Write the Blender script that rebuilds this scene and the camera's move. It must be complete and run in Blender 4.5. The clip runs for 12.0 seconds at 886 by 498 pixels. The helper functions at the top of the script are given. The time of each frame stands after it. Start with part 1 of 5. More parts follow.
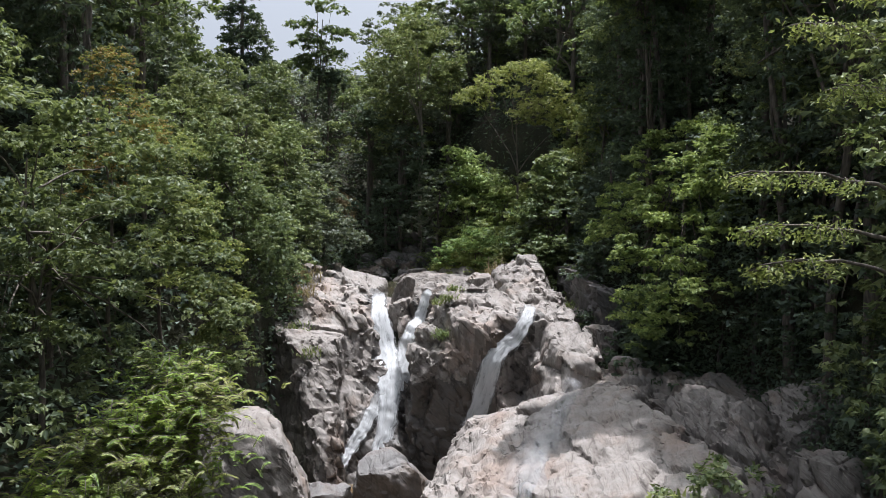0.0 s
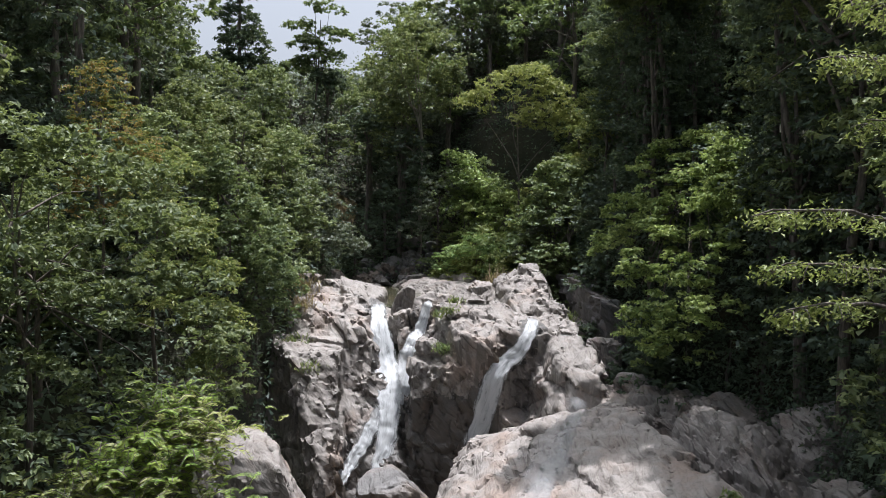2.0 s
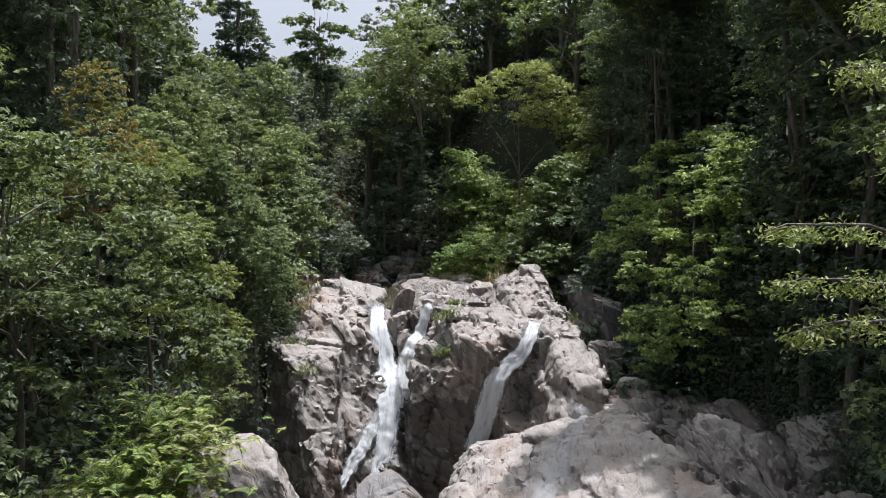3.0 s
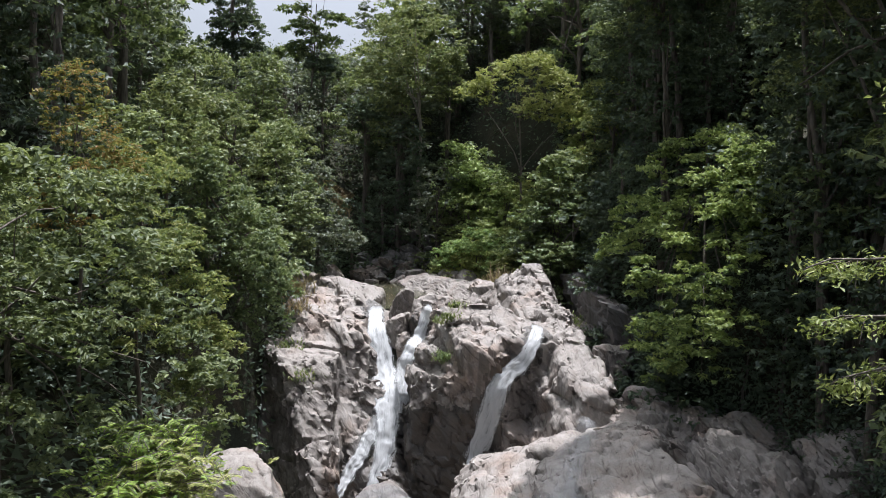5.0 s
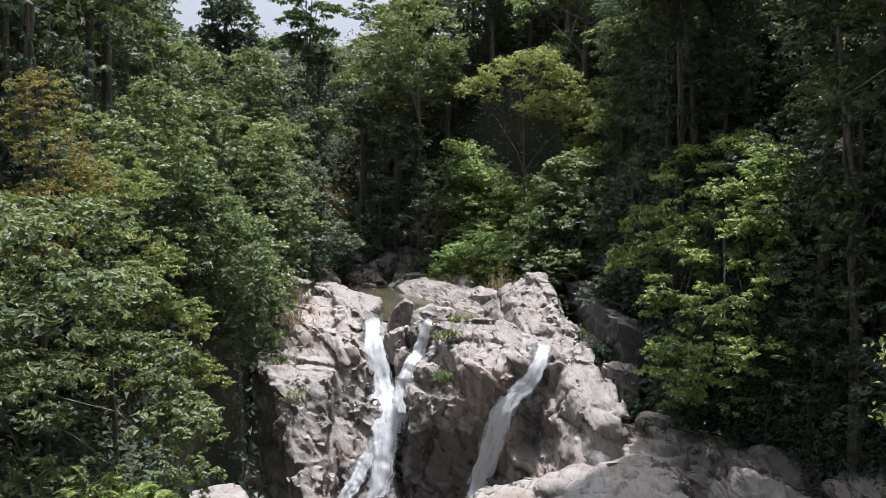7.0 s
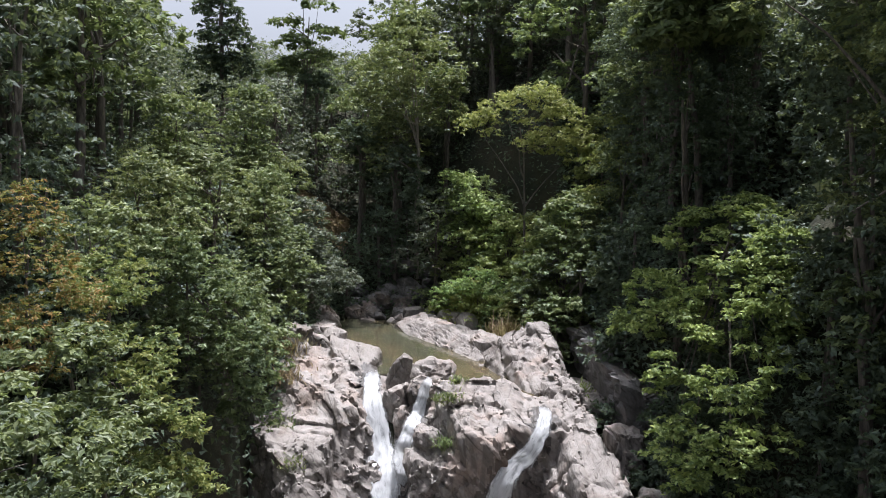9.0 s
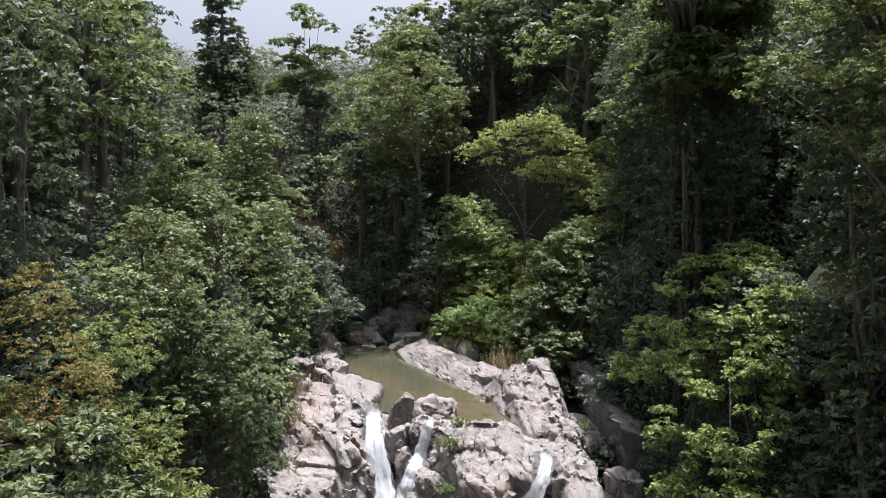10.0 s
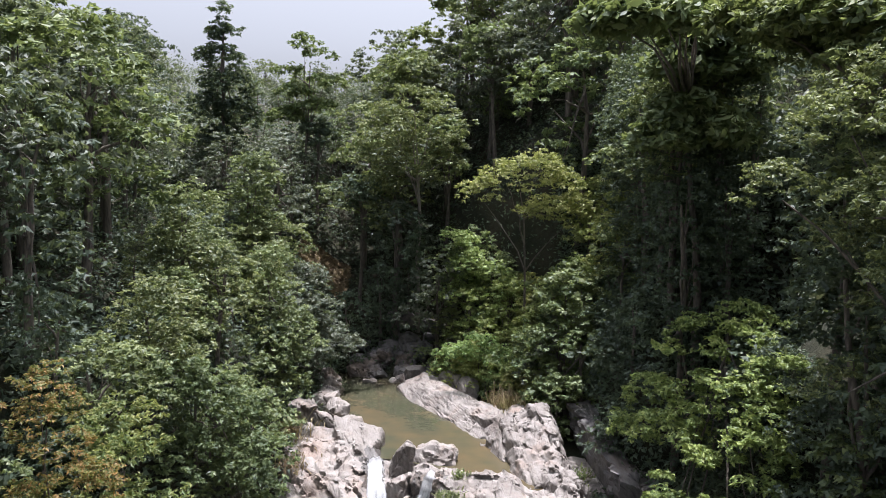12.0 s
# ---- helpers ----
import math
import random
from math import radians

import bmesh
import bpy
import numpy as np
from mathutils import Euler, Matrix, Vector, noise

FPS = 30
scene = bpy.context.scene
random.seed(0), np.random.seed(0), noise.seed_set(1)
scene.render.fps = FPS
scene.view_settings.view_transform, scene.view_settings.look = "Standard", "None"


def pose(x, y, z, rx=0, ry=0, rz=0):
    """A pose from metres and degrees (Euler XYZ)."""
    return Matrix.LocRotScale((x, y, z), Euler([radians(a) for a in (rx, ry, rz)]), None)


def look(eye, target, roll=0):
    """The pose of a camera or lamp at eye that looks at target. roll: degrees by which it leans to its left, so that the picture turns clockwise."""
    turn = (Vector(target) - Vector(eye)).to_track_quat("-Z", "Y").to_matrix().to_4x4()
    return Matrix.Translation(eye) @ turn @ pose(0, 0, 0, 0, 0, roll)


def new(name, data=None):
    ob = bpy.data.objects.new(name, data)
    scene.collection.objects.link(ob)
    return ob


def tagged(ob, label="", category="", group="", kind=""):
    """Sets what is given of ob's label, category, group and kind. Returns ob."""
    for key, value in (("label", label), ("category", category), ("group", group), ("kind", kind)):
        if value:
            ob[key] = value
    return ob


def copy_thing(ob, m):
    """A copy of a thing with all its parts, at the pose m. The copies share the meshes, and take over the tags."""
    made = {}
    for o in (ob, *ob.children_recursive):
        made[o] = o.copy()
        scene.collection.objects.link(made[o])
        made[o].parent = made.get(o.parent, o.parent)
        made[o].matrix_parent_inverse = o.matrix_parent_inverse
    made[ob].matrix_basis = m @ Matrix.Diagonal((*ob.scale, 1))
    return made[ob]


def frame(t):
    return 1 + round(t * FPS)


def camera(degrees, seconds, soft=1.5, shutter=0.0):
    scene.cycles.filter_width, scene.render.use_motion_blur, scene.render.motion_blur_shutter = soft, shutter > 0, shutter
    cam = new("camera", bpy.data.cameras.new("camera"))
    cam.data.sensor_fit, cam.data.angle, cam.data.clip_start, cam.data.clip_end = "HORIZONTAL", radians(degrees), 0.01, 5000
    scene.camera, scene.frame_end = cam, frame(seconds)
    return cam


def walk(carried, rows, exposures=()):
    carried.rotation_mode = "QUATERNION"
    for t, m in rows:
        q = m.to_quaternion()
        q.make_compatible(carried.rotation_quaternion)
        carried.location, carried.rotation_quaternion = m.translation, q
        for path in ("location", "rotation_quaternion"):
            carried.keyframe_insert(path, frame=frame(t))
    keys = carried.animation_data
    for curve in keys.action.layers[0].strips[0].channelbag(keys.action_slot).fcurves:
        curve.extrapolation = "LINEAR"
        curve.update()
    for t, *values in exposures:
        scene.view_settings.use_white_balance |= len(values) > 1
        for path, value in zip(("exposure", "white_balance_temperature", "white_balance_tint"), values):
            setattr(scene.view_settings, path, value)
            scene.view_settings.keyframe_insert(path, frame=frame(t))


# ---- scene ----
cam = camera(60.0, 12.0, soft=0.6)
PATH = [
    (0, (0.236, 0.772, 12.738), (0.225, 2.771, 12.699), 0.9),
    (0.5, (0.193, 0.924, 12.973), (0.183, 2.924, 12.934), 0.9),
    (1, (0.156, 1.152, 13.213), (0.147, 3.151, 13.174), 0.9),
    (1.5, (0.138, 1.355, 13.406), (0.129, 3.354, 13.361), 0.9),
    (2, (0.093, 1.588, 13.586), (0.086, 3.588, 13.534), 0.9),
    (2.5, (0.056, 1.804, 13.736), (0.05, 3.803, 13.678), 0.9),
    (3, (0.032, 2.083, 13.926), (0.027, 4.082, 13.861), 1.0),
    (5, (-0.126, 3.417, 14.704), (-0.124, 5.414, 14.6), 1.1),
    (5.5, (-0.181, 3.873, 14.905), (-0.178, 5.87, 14.791), 1.1),
    (6, (-0.233, 4.454, 15.151), (-0.229, 6.45, 15.028), 1.1),
    (6.5, (-0.272, 5.086, 15.416), (-0.266, 7.082, 15.288), 1.2),
    (8.3, (-0.300, 6.470, 17.453), (-0.290, 8.464, 17.294), 1.2),
    (8.5, (-0.308, 6.493, 17.835), (-0.299, 8.487, 17.677), 1.2),
    (9, (-0.365, 6.556, 19.166), (-0.355, 8.549, 19.0), 1.1),
    (9.5, (-0.438, 6.595, 20.508), (-0.428, 8.587, 20.335), 1.1),
    (10, (-0.525, 6.578, 21.582), (-0.513, 8.57, 21.402), 1.1),
    (10.5, (-0.603, 6.549, 22.208), (-0.59, 8.541, 22.024), 1.1),
    (11, (-0.696, 6.492, 22.929), (-0.681, 8.484, 22.744), 1.1),
    (11.5, (-0.706, 6.475, 23.609), (-0.691, 8.467, 23.422), 1.1),
    (12, (-0.682, 6.417, 24.419), (-0.667, 8.408, 24.232), 1.1),
]
walk(cam, [(t, look(eye, target, roll)) for t, eye, target, roll in PATH], [(0, 0.90, 5850, 13), (6.5, 1.0, 5850, 14), (9, 1.03, 5850, 16), (12, 1.19, 5900, 18)])

# ---- light: a high sun ahead and to the right, pale sky ----
SUN_EL, SUN_AZ = radians(75), radians(16)      # azimuth from +y towards +x
world = bpy.data.worlds.new("sky")
scene.world = world
world.use_nodes = True
wn, wl = world.node_tree.nodes, world.node_tree.links
sky = wn.new("ShaderNodeTexSky")
sky.sky_type, sky.sun_disc = "NISHITA", False
sky.sun_elevation, sky.sun_rotation = SUN_EL, SUN_AZ
sky.air_density, sky.dust_density, sky.ozone_density = 0.7, 7.0, 0.6
haze = wn.new("ShaderNodeHueSaturation")        # humid, whitish air
haze.inputs["Saturation"].default_value = 0.27
wl.new(sky.outputs[0], haze.inputs["Color"])
milky = wn.new("ShaderNodeMix")
milky.data_type, milky.blend_type = "RGBA", "MULTIPLY"
milky.inputs[0].default_value, milky.inputs[7].default_value = 1.0, (0.985, 1.0, 0.975, 1)
wl.new(haze.outputs[0], milky.inputs[6])
wl.new(milky.outputs[2], wn["Background"].inputs[0])
wn["Background"].inputs[1].default_value = 0.102
sun = new("sun", bpy.data.lights.new("sun", "SUN"))
sun.data.energy, sun.data.angle, sun.data.color = 3.15, radians(0.6), (1.0, 0.95, 0.88)
to_sun = Vector((math.cos(SUN_EL) * math.sin(SUN_AZ), math.cos(SUN_EL) * math.cos(SUN_AZ), math.sin(SUN_EL)))
sun.matrix_world = look(to_sun * 200, (0, 0, 0))


# ---- materials ----
def nodes_of(name):
    m = bpy.data.materials.new(name)
    m.use_nodes = True
    return m, m.node_tree.nodes, m.node_tree.links, m.node_tree.nodes["Principled BSDF"]


def noise_node(n, l, vec, scale, detail=4.0, rough=0.55, dist=0.0):
    t = n.new("ShaderNodeTexNoise")
    t.inputs["Scale"].default_value, t.inputs["Detail"].default_value = scale, detail
    t.inputs["Roughness"].default_value, t.inputs["Distortion"].default_value = rough, dist
    if vec is not None:
        l.new(vec, t.inputs["Vector"])
    return t


def ramp_node(n, l, fac, stops):
    r = n.new("ShaderNodeValToRGB")
    while len(r.color_ramp.elements) < len(stops):
        r.color_ramp.elements.new(0.5)
    for e, (p, c) in zip(r.color_ramp.elements, stops):
        e.position, e.color = p, (*c, 1)
    l.new(fac, r.inputs[0])
    return r.outputs[0]


def mix_node(n, l, fac, a, b, how="MIX"):
    m = n.new("ShaderNodeMix")
    m.data_type, m.blend_type = "RGBA", how
    for sock, v in ((m.inputs[0], fac), (m.inputs[6], a), (m.inputs[7], b)):
        if hasattr(v, "links"):
            l.new(v, sock)
        elif isinstance(v, (int, float)):
            sock.default_value = v
        else:
            sock.default_value = (*v, 1)
    return m.outputs[2]


def bump_node(n, l, height, strength, distance, normal=None):
    b = n.new("ShaderNodeBump")
    b.inputs["Strength"].default_value, b.inputs["Distance"].default_value = strength, distance
    l.new(height, b.inputs["Height"])
    if normal is not None:
        l.new(normal, b.inputs["Normal"])
    return b.outputs[0]


def rock_material(name, light, mid, dark, warm, wet=0.0):
    """Granite: bleached and pinkish patches, foliation along its grain, dark run-off streaks on the steep faces."""
    m, n, l, p = nodes_of(name)
    geo = n.new("ShaderNodeNewGeometry")
    pos = geo.outputs["Position"]
    turn, sc, fall = n.new("ShaderNodeMapping"), n.new("ShaderNodeMapping"), n.new("ShaderNodeMapping")
    turn.inputs["Rotation"].default_value = (-0.25, -0.75, -0.2)
    sc.inputs["Scale"].default_value = (0.7, 0.7, 3.6)
    fall.inputs["Scale"].default_value = (1.5, 1.5, 0.16)
    l.new(pos, turn.inputs[0])
    l.new(turn.outputs[0], sc.inputs[0])
    l.new(pos, fall.inputs[0])
    big = noise_node(n, l, pos, 0.33, 7, 0.62, 0.4)
    col = ramp_node(n, l, big.outputs[0], [(0.30, dark), (0.40, mid), (0.52, light), (0.66, warm), (0.78, mid)])
    rust = noise_node(n, l, pos, 0.55, 5, 0.6, 0.8)
    col = mix_node(n, l, ramp_node(n, l, rust.outputs[0], [(0.54, (0, 0, 0)), (0.72, (0.55, 0.55, 0.55))]), col, warm)
    speck = noise_node(n, l, pos, 9.0, 5, 0.7)
    col = mix_node(n, l, 0.4, col, ramp_node(n, l, speck.outputs[0], [(0.34, (0.45, 0.44, 0.43)), (0.50, (0.95, 0.95, 0.95)), (0.7, (1, 1, 1))]), "MULTIPLY")
    grain = noise_node(n, l, sc.outputs[0], 1.3, 8, 0.66, 0.8)
    col = mix_node(n, l, 0.8, col, ramp_node(n, l, grain.outputs[0], [(0.34, (0.33, 0.30, 0.29)), (0.42, (0.85, 0.83, 0.81)), (0.56, (1, 1, 1))]), "MULTIPLY")
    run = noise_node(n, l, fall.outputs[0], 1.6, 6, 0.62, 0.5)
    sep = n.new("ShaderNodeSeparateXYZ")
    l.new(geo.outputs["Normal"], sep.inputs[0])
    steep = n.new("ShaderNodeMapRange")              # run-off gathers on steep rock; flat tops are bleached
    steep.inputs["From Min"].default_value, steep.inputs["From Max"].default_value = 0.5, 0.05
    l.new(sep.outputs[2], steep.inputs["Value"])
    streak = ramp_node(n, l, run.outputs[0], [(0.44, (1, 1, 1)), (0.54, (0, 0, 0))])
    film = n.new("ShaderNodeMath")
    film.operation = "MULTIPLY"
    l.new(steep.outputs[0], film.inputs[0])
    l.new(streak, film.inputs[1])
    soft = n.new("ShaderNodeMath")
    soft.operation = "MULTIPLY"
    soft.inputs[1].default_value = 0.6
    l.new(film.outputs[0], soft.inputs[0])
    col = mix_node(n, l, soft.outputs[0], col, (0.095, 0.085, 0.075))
    crack = n.new("ShaderNodeTexVoronoi")
    crack.feature = "DISTANCE_TO_EDGE"
    crack.inputs["Scale"].default_value = 0.55
    warp = noise_node(n, l, pos, 0.9, 2.5)
    wv = n.new("ShaderNodeVectorMath")
    wv.operation = "MULTIPLY_ADD"
    wv.inputs[1].default_value = (0.8, 0.8, 0.8)
    l.new(warp.outputs[1], wv.inputs[0])
    l.new(sc.outputs[0], wv.inputs[2])
    l.new(wv.outputs[0], crack.inputs["Vector"])
    where = ramp_node(n, l, noise_node(n, l, pos, 0.8, 4).outputs[0], [(0.46, (0, 0, 0)), (0.56, (1, 1, 1))])
    line = mix_node(n, l, where, (1, 1, 1), ramp_node(n, l, crack.outputs[0], [(0.0, (0.15, 0.14, 0.13)), (0.03, (1, 1, 1))]))
    col = mix_node(n, l, 0.3, col, line, "MULTIPLY")
    l.new(col, p.inputs["Base Color"])
    p.inputs["Roughness"].default_value = 0.8 - 0.5 * wet
    b0 = bump_node(n, l, big.outputs[0], 0.5, 0.12)
    b1 = bump_node(n, l, grain.outputs[0], 0.8, 0.14, b0)
    b2 = bump_node(n, l, speck.outputs[0], 0.5, 0.03, b1)
    b3 = bump_node(n, l, line, 0.3, 0.04, b2)
    l.new(b3, p.inputs["Normal"])
    return m


def leaf_material(name, deep, mid, pale, gloss=0.06, trans=0.38):
    """Leaves: each its own shade, each plant a little different; thin, so light comes through."""
    m = bpy.data.materials.new(name)
    m.use_nodes = True
    n, l = m.node_tree.nodes, m.node_tree.links
    n.remove(n["Principled BSDF"])
    geo = n.new("ShaderNodeNewGeometry")
    info = n.new("ShaderNodeObjectInfo")
    patch = noise_node(n, l, geo.outputs["Position"], 0.55, 3)
    add = n.new("ShaderNodeMath")
    add.operation = "MULTIPLY_ADD"
    l.new(geo.outputs["Random Per Island"], add.inputs[0])
    add.inputs[1].default_value = 0.55
    l.new(patch.outputs[0], add.inputs[2])
    col = ramp_node(n, l, add.outputs[0], [(0.38, deep), (0.72, mid), (1.05, pale)])
    hue = n.new("ShaderNodeHueSaturation")
    hv = n.new("ShaderNodeMapRange")
    hv.inputs["To Min"].default_value, hv.inputs["To Max"].default_value = 0.485, 0.52
    l.new(info.outputs["Random"], hv.inputs["Value"])
    l.new(hv.outputs[0], hue.inputs["Hue"])
    l.new(col, hue.inputs["Color"])
    hue.inputs["Saturation"].default_value = 0.95
    diff, tr, gl = n.new("ShaderNodeBsdfDiffuse"), n.new("ShaderNodeBsdfTranslucent"), n.new("ShaderNodeBsdfGlossy")
    l.new(hue.outputs[0], diff.inputs[0])
    warm = mix_node(n, l, 0.55, hue.outputs[0], (0.23, 0.27, 0.06))
    l.new(warm, tr.inputs[0])
    gl.inputs["Roughness"].default_value = 0.55
    gl.inputs[0].default_value = (0.95, 0.97, 0.95, 1)
    m1, m2 = n.new("ShaderNodeMixShader"), n.new("ShaderNodeMixShader")
    m1.inputs[0].default_value, m2.inputs[0].default_value = trans, gloss * 0.6
    l.new(diff.outputs[0], m1.inputs[1])
    l.new(tr.outputs[0], m1.inputs[2])
    l.new(m1.outputs[0], m2.inputs[1])
    l.new(gl.outputs[0], m2.inputs[2])
    l.new(m2.outputs[0], n["Material Output"].inputs[0])
    return m


def bark_material(name, a, b):
    m, n, l, p = nodes_of(name)
    pos = n.new("ShaderNodeTexCoord").outputs["Object"]
    mp = n.new("ShaderNodeMapping")
    mp.inputs["Scale"].default_value = (6, 6, 1.2)
    l.new(pos, mp.inputs[0])
    t = noise_node(n, l, mp.outputs[0], 1.5, 6, 0.65)
    l.new(ramp_node(n, l, t.outputs[0], [(0.35, a), (0.65, b)]), p.inputs["Base Color"])
    l.new(bump_node(n, l, t.outputs[0], 0.7, 0.04), p.inputs["Normal"])
    p.inputs["Roughness"].default_value = 0.9
    return m


def soil_material():
    m, n, l, p = nodes_of("forest_soil")
    pos = n.new("ShaderNodeNewGeometry").outputs["Position"]
    a = noise_node(n, l, pos, 0.35, 5)
    b = noise_node(n, l, pos, 4.0, 6, 0.7)
    col = ramp_node(n, l, a.outputs[0], [(0.35, (0.020, 0.028, 0.012)), (0.55, (0.045, 0.045, 0.022)), (0.75, (0.075, 0.058, 0.036))])
    col = mix_node(n, l, 0.7, col, ramp_node(n, l, b.outputs[0], [(0.3, (0.4, 0.4, 0.4)), (0.65, (1, 1, 1))]), "MULTIPLY")
    l.new(col, p.inputs["Base Color"])
    l.new(bump_node(n, l, b.outputs[0], 0.8, 0.15), p.inputs["Normal"])
    p.inputs["Roughness"].default_value = 0.95
    return m


def water_material(name, deep, shallow):
    m, n, l, p = nodes_of(name)
    pos = n.new("ShaderNodeNewGeometry").outputs["Position"]
    a = noise_node(n, l, pos, 0.28, 3)
    l.new(ramp_node(n, l, a.outputs[0], [(0.40, deep), (0.68, shallow)]), p.inputs["Base Color"])
    rip = noise_node(n, l, pos, 2.2, 3)
    l.new(bump_node(n, l, rip.outputs[0], 0.12, 0.06), p.inputs["Normal"])
    p.inputs["Roughness"].default_value = 0.08
    p.inputs["IOR"].default_value = 1.33
    return m


def foam_material(name="white_water"):
    """Falling white water: opaque foam, with clear streaks between."""
    m, n, l, p = nodes_of(name)
    tc = n.new("ShaderNodeUVMap")
    mp = n.new("ShaderNodeMapping")
    mp.inputs["Scale"].default_value = (3.6, 0.38, 1.0)
    l.new(tc.outputs[0], mp.inputs[0])
    a = noise_node(n, l, mp.outputs[0], 2.0, 6, 0.65, 0.3)
    b = noise_node(n, l, tc.outputs[0], 9.0, 4, 0.7)
    l.new(ramp_node(n, l, a.outputs[0], [(0.34, (0.55, 0.57, 0.58)), (0.58, (0.80, 0.81, 0.82))]), p.inputs["Base Color"])
    p.inputs["Roughness"].default_value = 0.45
    p.inputs["Subsurface Weight"].default_value = 0.0
    l.new(bump_node(n, l, a.outputs[0], 0.6, 0.12), p.inputs["Normal"])
    sep = n.new("ShaderNodeSeparateXYZ")
    l.new(tc.outputs[0], sep.inputs[0])
    edge = n.new("ShaderNodeMath")          # 0 at the sides, growing inward
    edge.operation = "PINGPONG"
    edge.inputs[1].default_value = 0.5
    l.new(sep.outputs[0], edge.inputs[0])
    body = n.new("ShaderNodeMapRange")
    body.inputs["From Max"].default_value, body.inputs["To Max"].default_value = 0.22, 0.42
    l.new(edge.outputs[0], body.inputs["Value"])
    mul = n.new("ShaderNodeMath")
    mul.operation = "MULTIPLY_ADD"
    mul.inputs[1].default_value = 0.9
    l.new(a.outputs[0], mul.inputs[0])
    l.new(body.outputs[0], mul.inputs[2])
    al = n.new("ShaderNodeMath")
    al.operation = "MULTIPLY_ADD"
    l.new(b.outputs[0], al.inputs[0])
    al.inputs[1].default_value = 0.35
    l.new(mul.outputs[0], al.inputs[2])
    start = n.new("ShaderNodeMapRange")      # clear where it leaves the lip
    start.interpolation_type = "SMOOTHSTEP"
    start.inputs["From Min"].default_value, start.inputs["From Max"].default_value = 0.1, 1.3
    l.new(sep.outputs[1], start.inputs["Value"])
    white = n.new("ShaderNodeMath")
    white.operation = "MULTIPLY"
    l.new(ramp_node(n, l, al.outputs[0], [(0.70, (0, 0, 0)), (0.98, (1, 1, 1))]), white.inputs[0])
    l.new(start.outputs[0], white.inputs[1])
    through_light, clear = n.new("ShaderNodeBsdfTranslucent"), n.new("ShaderNodeBsdfTransparent")
    through_light.inputs[0].default_value = (0.80, 0.82, 0.84, 1)
    body_mix, cut = n.new("ShaderNodeMixShader"), n.new("ShaderNodeMixShader")
    body_mix.inputs[0].default_value = 0.35
    l.new(p.outputs[0], body_mix.inputs[1])
    l.new(through_light.outputs[0], body_mix.inputs[2])
    l.new(white.outputs[0], cut.inputs[0])
    l.new(clear.outputs[0], cut.inputs[1])
    l.new(body_mix.outputs[0], cut.inputs[2])
    l.new(cut.outputs[0], n["Material Output"].inputs[0])
    return m


def film_material():
    """A sheet of running water a few millimetres thick: glossy, nearly clear, its whitish sheen painted as long pale
    streaks.
    """
    m, n, l, p = nodes_of("water_film")
    tc = n.new("ShaderNodeUVMap")
    mp = n.new("ShaderNodeMapping")
    mp.inputs["Scale"].default_value = (7.0, 0.25, 1.0)
    l.new(tc.outputs[0], mp.inputs[0])
    a = noise_node(n, l, mp.outputs[0], 1.5, 5, 0.6, 0.2)
    p.inputs["Base Color"].default_value = (0.62, 0.64, 0.66, 1)
    p.inputs["Roughness"].default_value = 0.25
    sep = n.new("ShaderNodeSeparateXYZ")
    l.new(tc.outputs[0], sep.inputs[0])
    edge = n.new("ShaderNodeMath")
    edge.operation = "PINGPONG"
    edge.inputs[1].default_value = 0.5
    l.new(sep.outputs[0], edge.inputs[0])
    mul = n.new("ShaderNodeMath")
    mul.operation = "MULTIPLY"
    l.new(edge.outputs[0], mul.inputs[0])
    l.new(a.outputs[0], mul.inputs[1])
    l.new(ramp_node(n, l, mul.outputs[0], [(0.03, (0, 0, 0)), (0.24, (0.36, 0.36, 0.36))]), p.inputs["Alpha"])
    return m


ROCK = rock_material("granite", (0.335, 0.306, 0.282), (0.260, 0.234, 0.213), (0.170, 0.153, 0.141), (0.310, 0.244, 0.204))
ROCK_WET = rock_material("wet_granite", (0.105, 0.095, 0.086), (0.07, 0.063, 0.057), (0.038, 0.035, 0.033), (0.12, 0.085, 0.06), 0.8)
# granite darkened for the shade under trees; also for dark wet stones
ROCK_SHADE_DARK = rock_material("shade_dark_granite", (0.20, 0.19, 0.185), (0.14, 0.135, 0.13), (0.07, 0.068, 0.065), (0.19, 0.15, 0.12), 0.2)
SOIL = soil_material()
LEAF = leaf_material("broad_leaves", (0.054, 0.087, 0.040), (0.134, 0.182, 0.067), (0.248, 0.292, 0.108))
LEAF_MID = leaf_material("glossy_leaves", (0.042, 0.070, 0.035), (0.104, 0.146, 0.056), (0.205, 0.250, 0.100))
# darker, bluer leaf copy: shade and haze are put into its colour
LEAF_SHADE_DARK = leaf_material("shade_dark_leaves", (0.030, 0.050, 0.042), (0.060, 0.094, 0.064), (0.118, 0.158, 0.096), 0.05, 0.3)
LEAF_PALE = leaf_material("pale_leaves", (0.120, 0.165, 0.040), (0.255, 0.300, 0.070), (0.400, 0.420, 0.120), 0.06, 0.42)
# grey tone that also stands in for haze over the far trees
LEAF_GREY = leaf_material("greyish_leaves", (0.056, 0.078, 0.060), (0.112, 0.140, 0.100), (0.190, 0.212, 0.155), 0.06, 0.32)
LEAF_RUST = leaf_material("rusty_leaves", (0.075, 0.100, 0.027), (0.180, 0.185, 0.042), (0.340, 0.185, 0.050), 0.05, 0.42)
# fresh yellow-green leaves, lightened to stand in for sunshine on them
LEAF_SUN_BRIGHT = leaf_material("sun_lightened_leaves", (0.085, 0.145, 0.045), (0.225, 0.325, 0.085), (0.430, 0.530, 0.150), 0.06, 0.42)
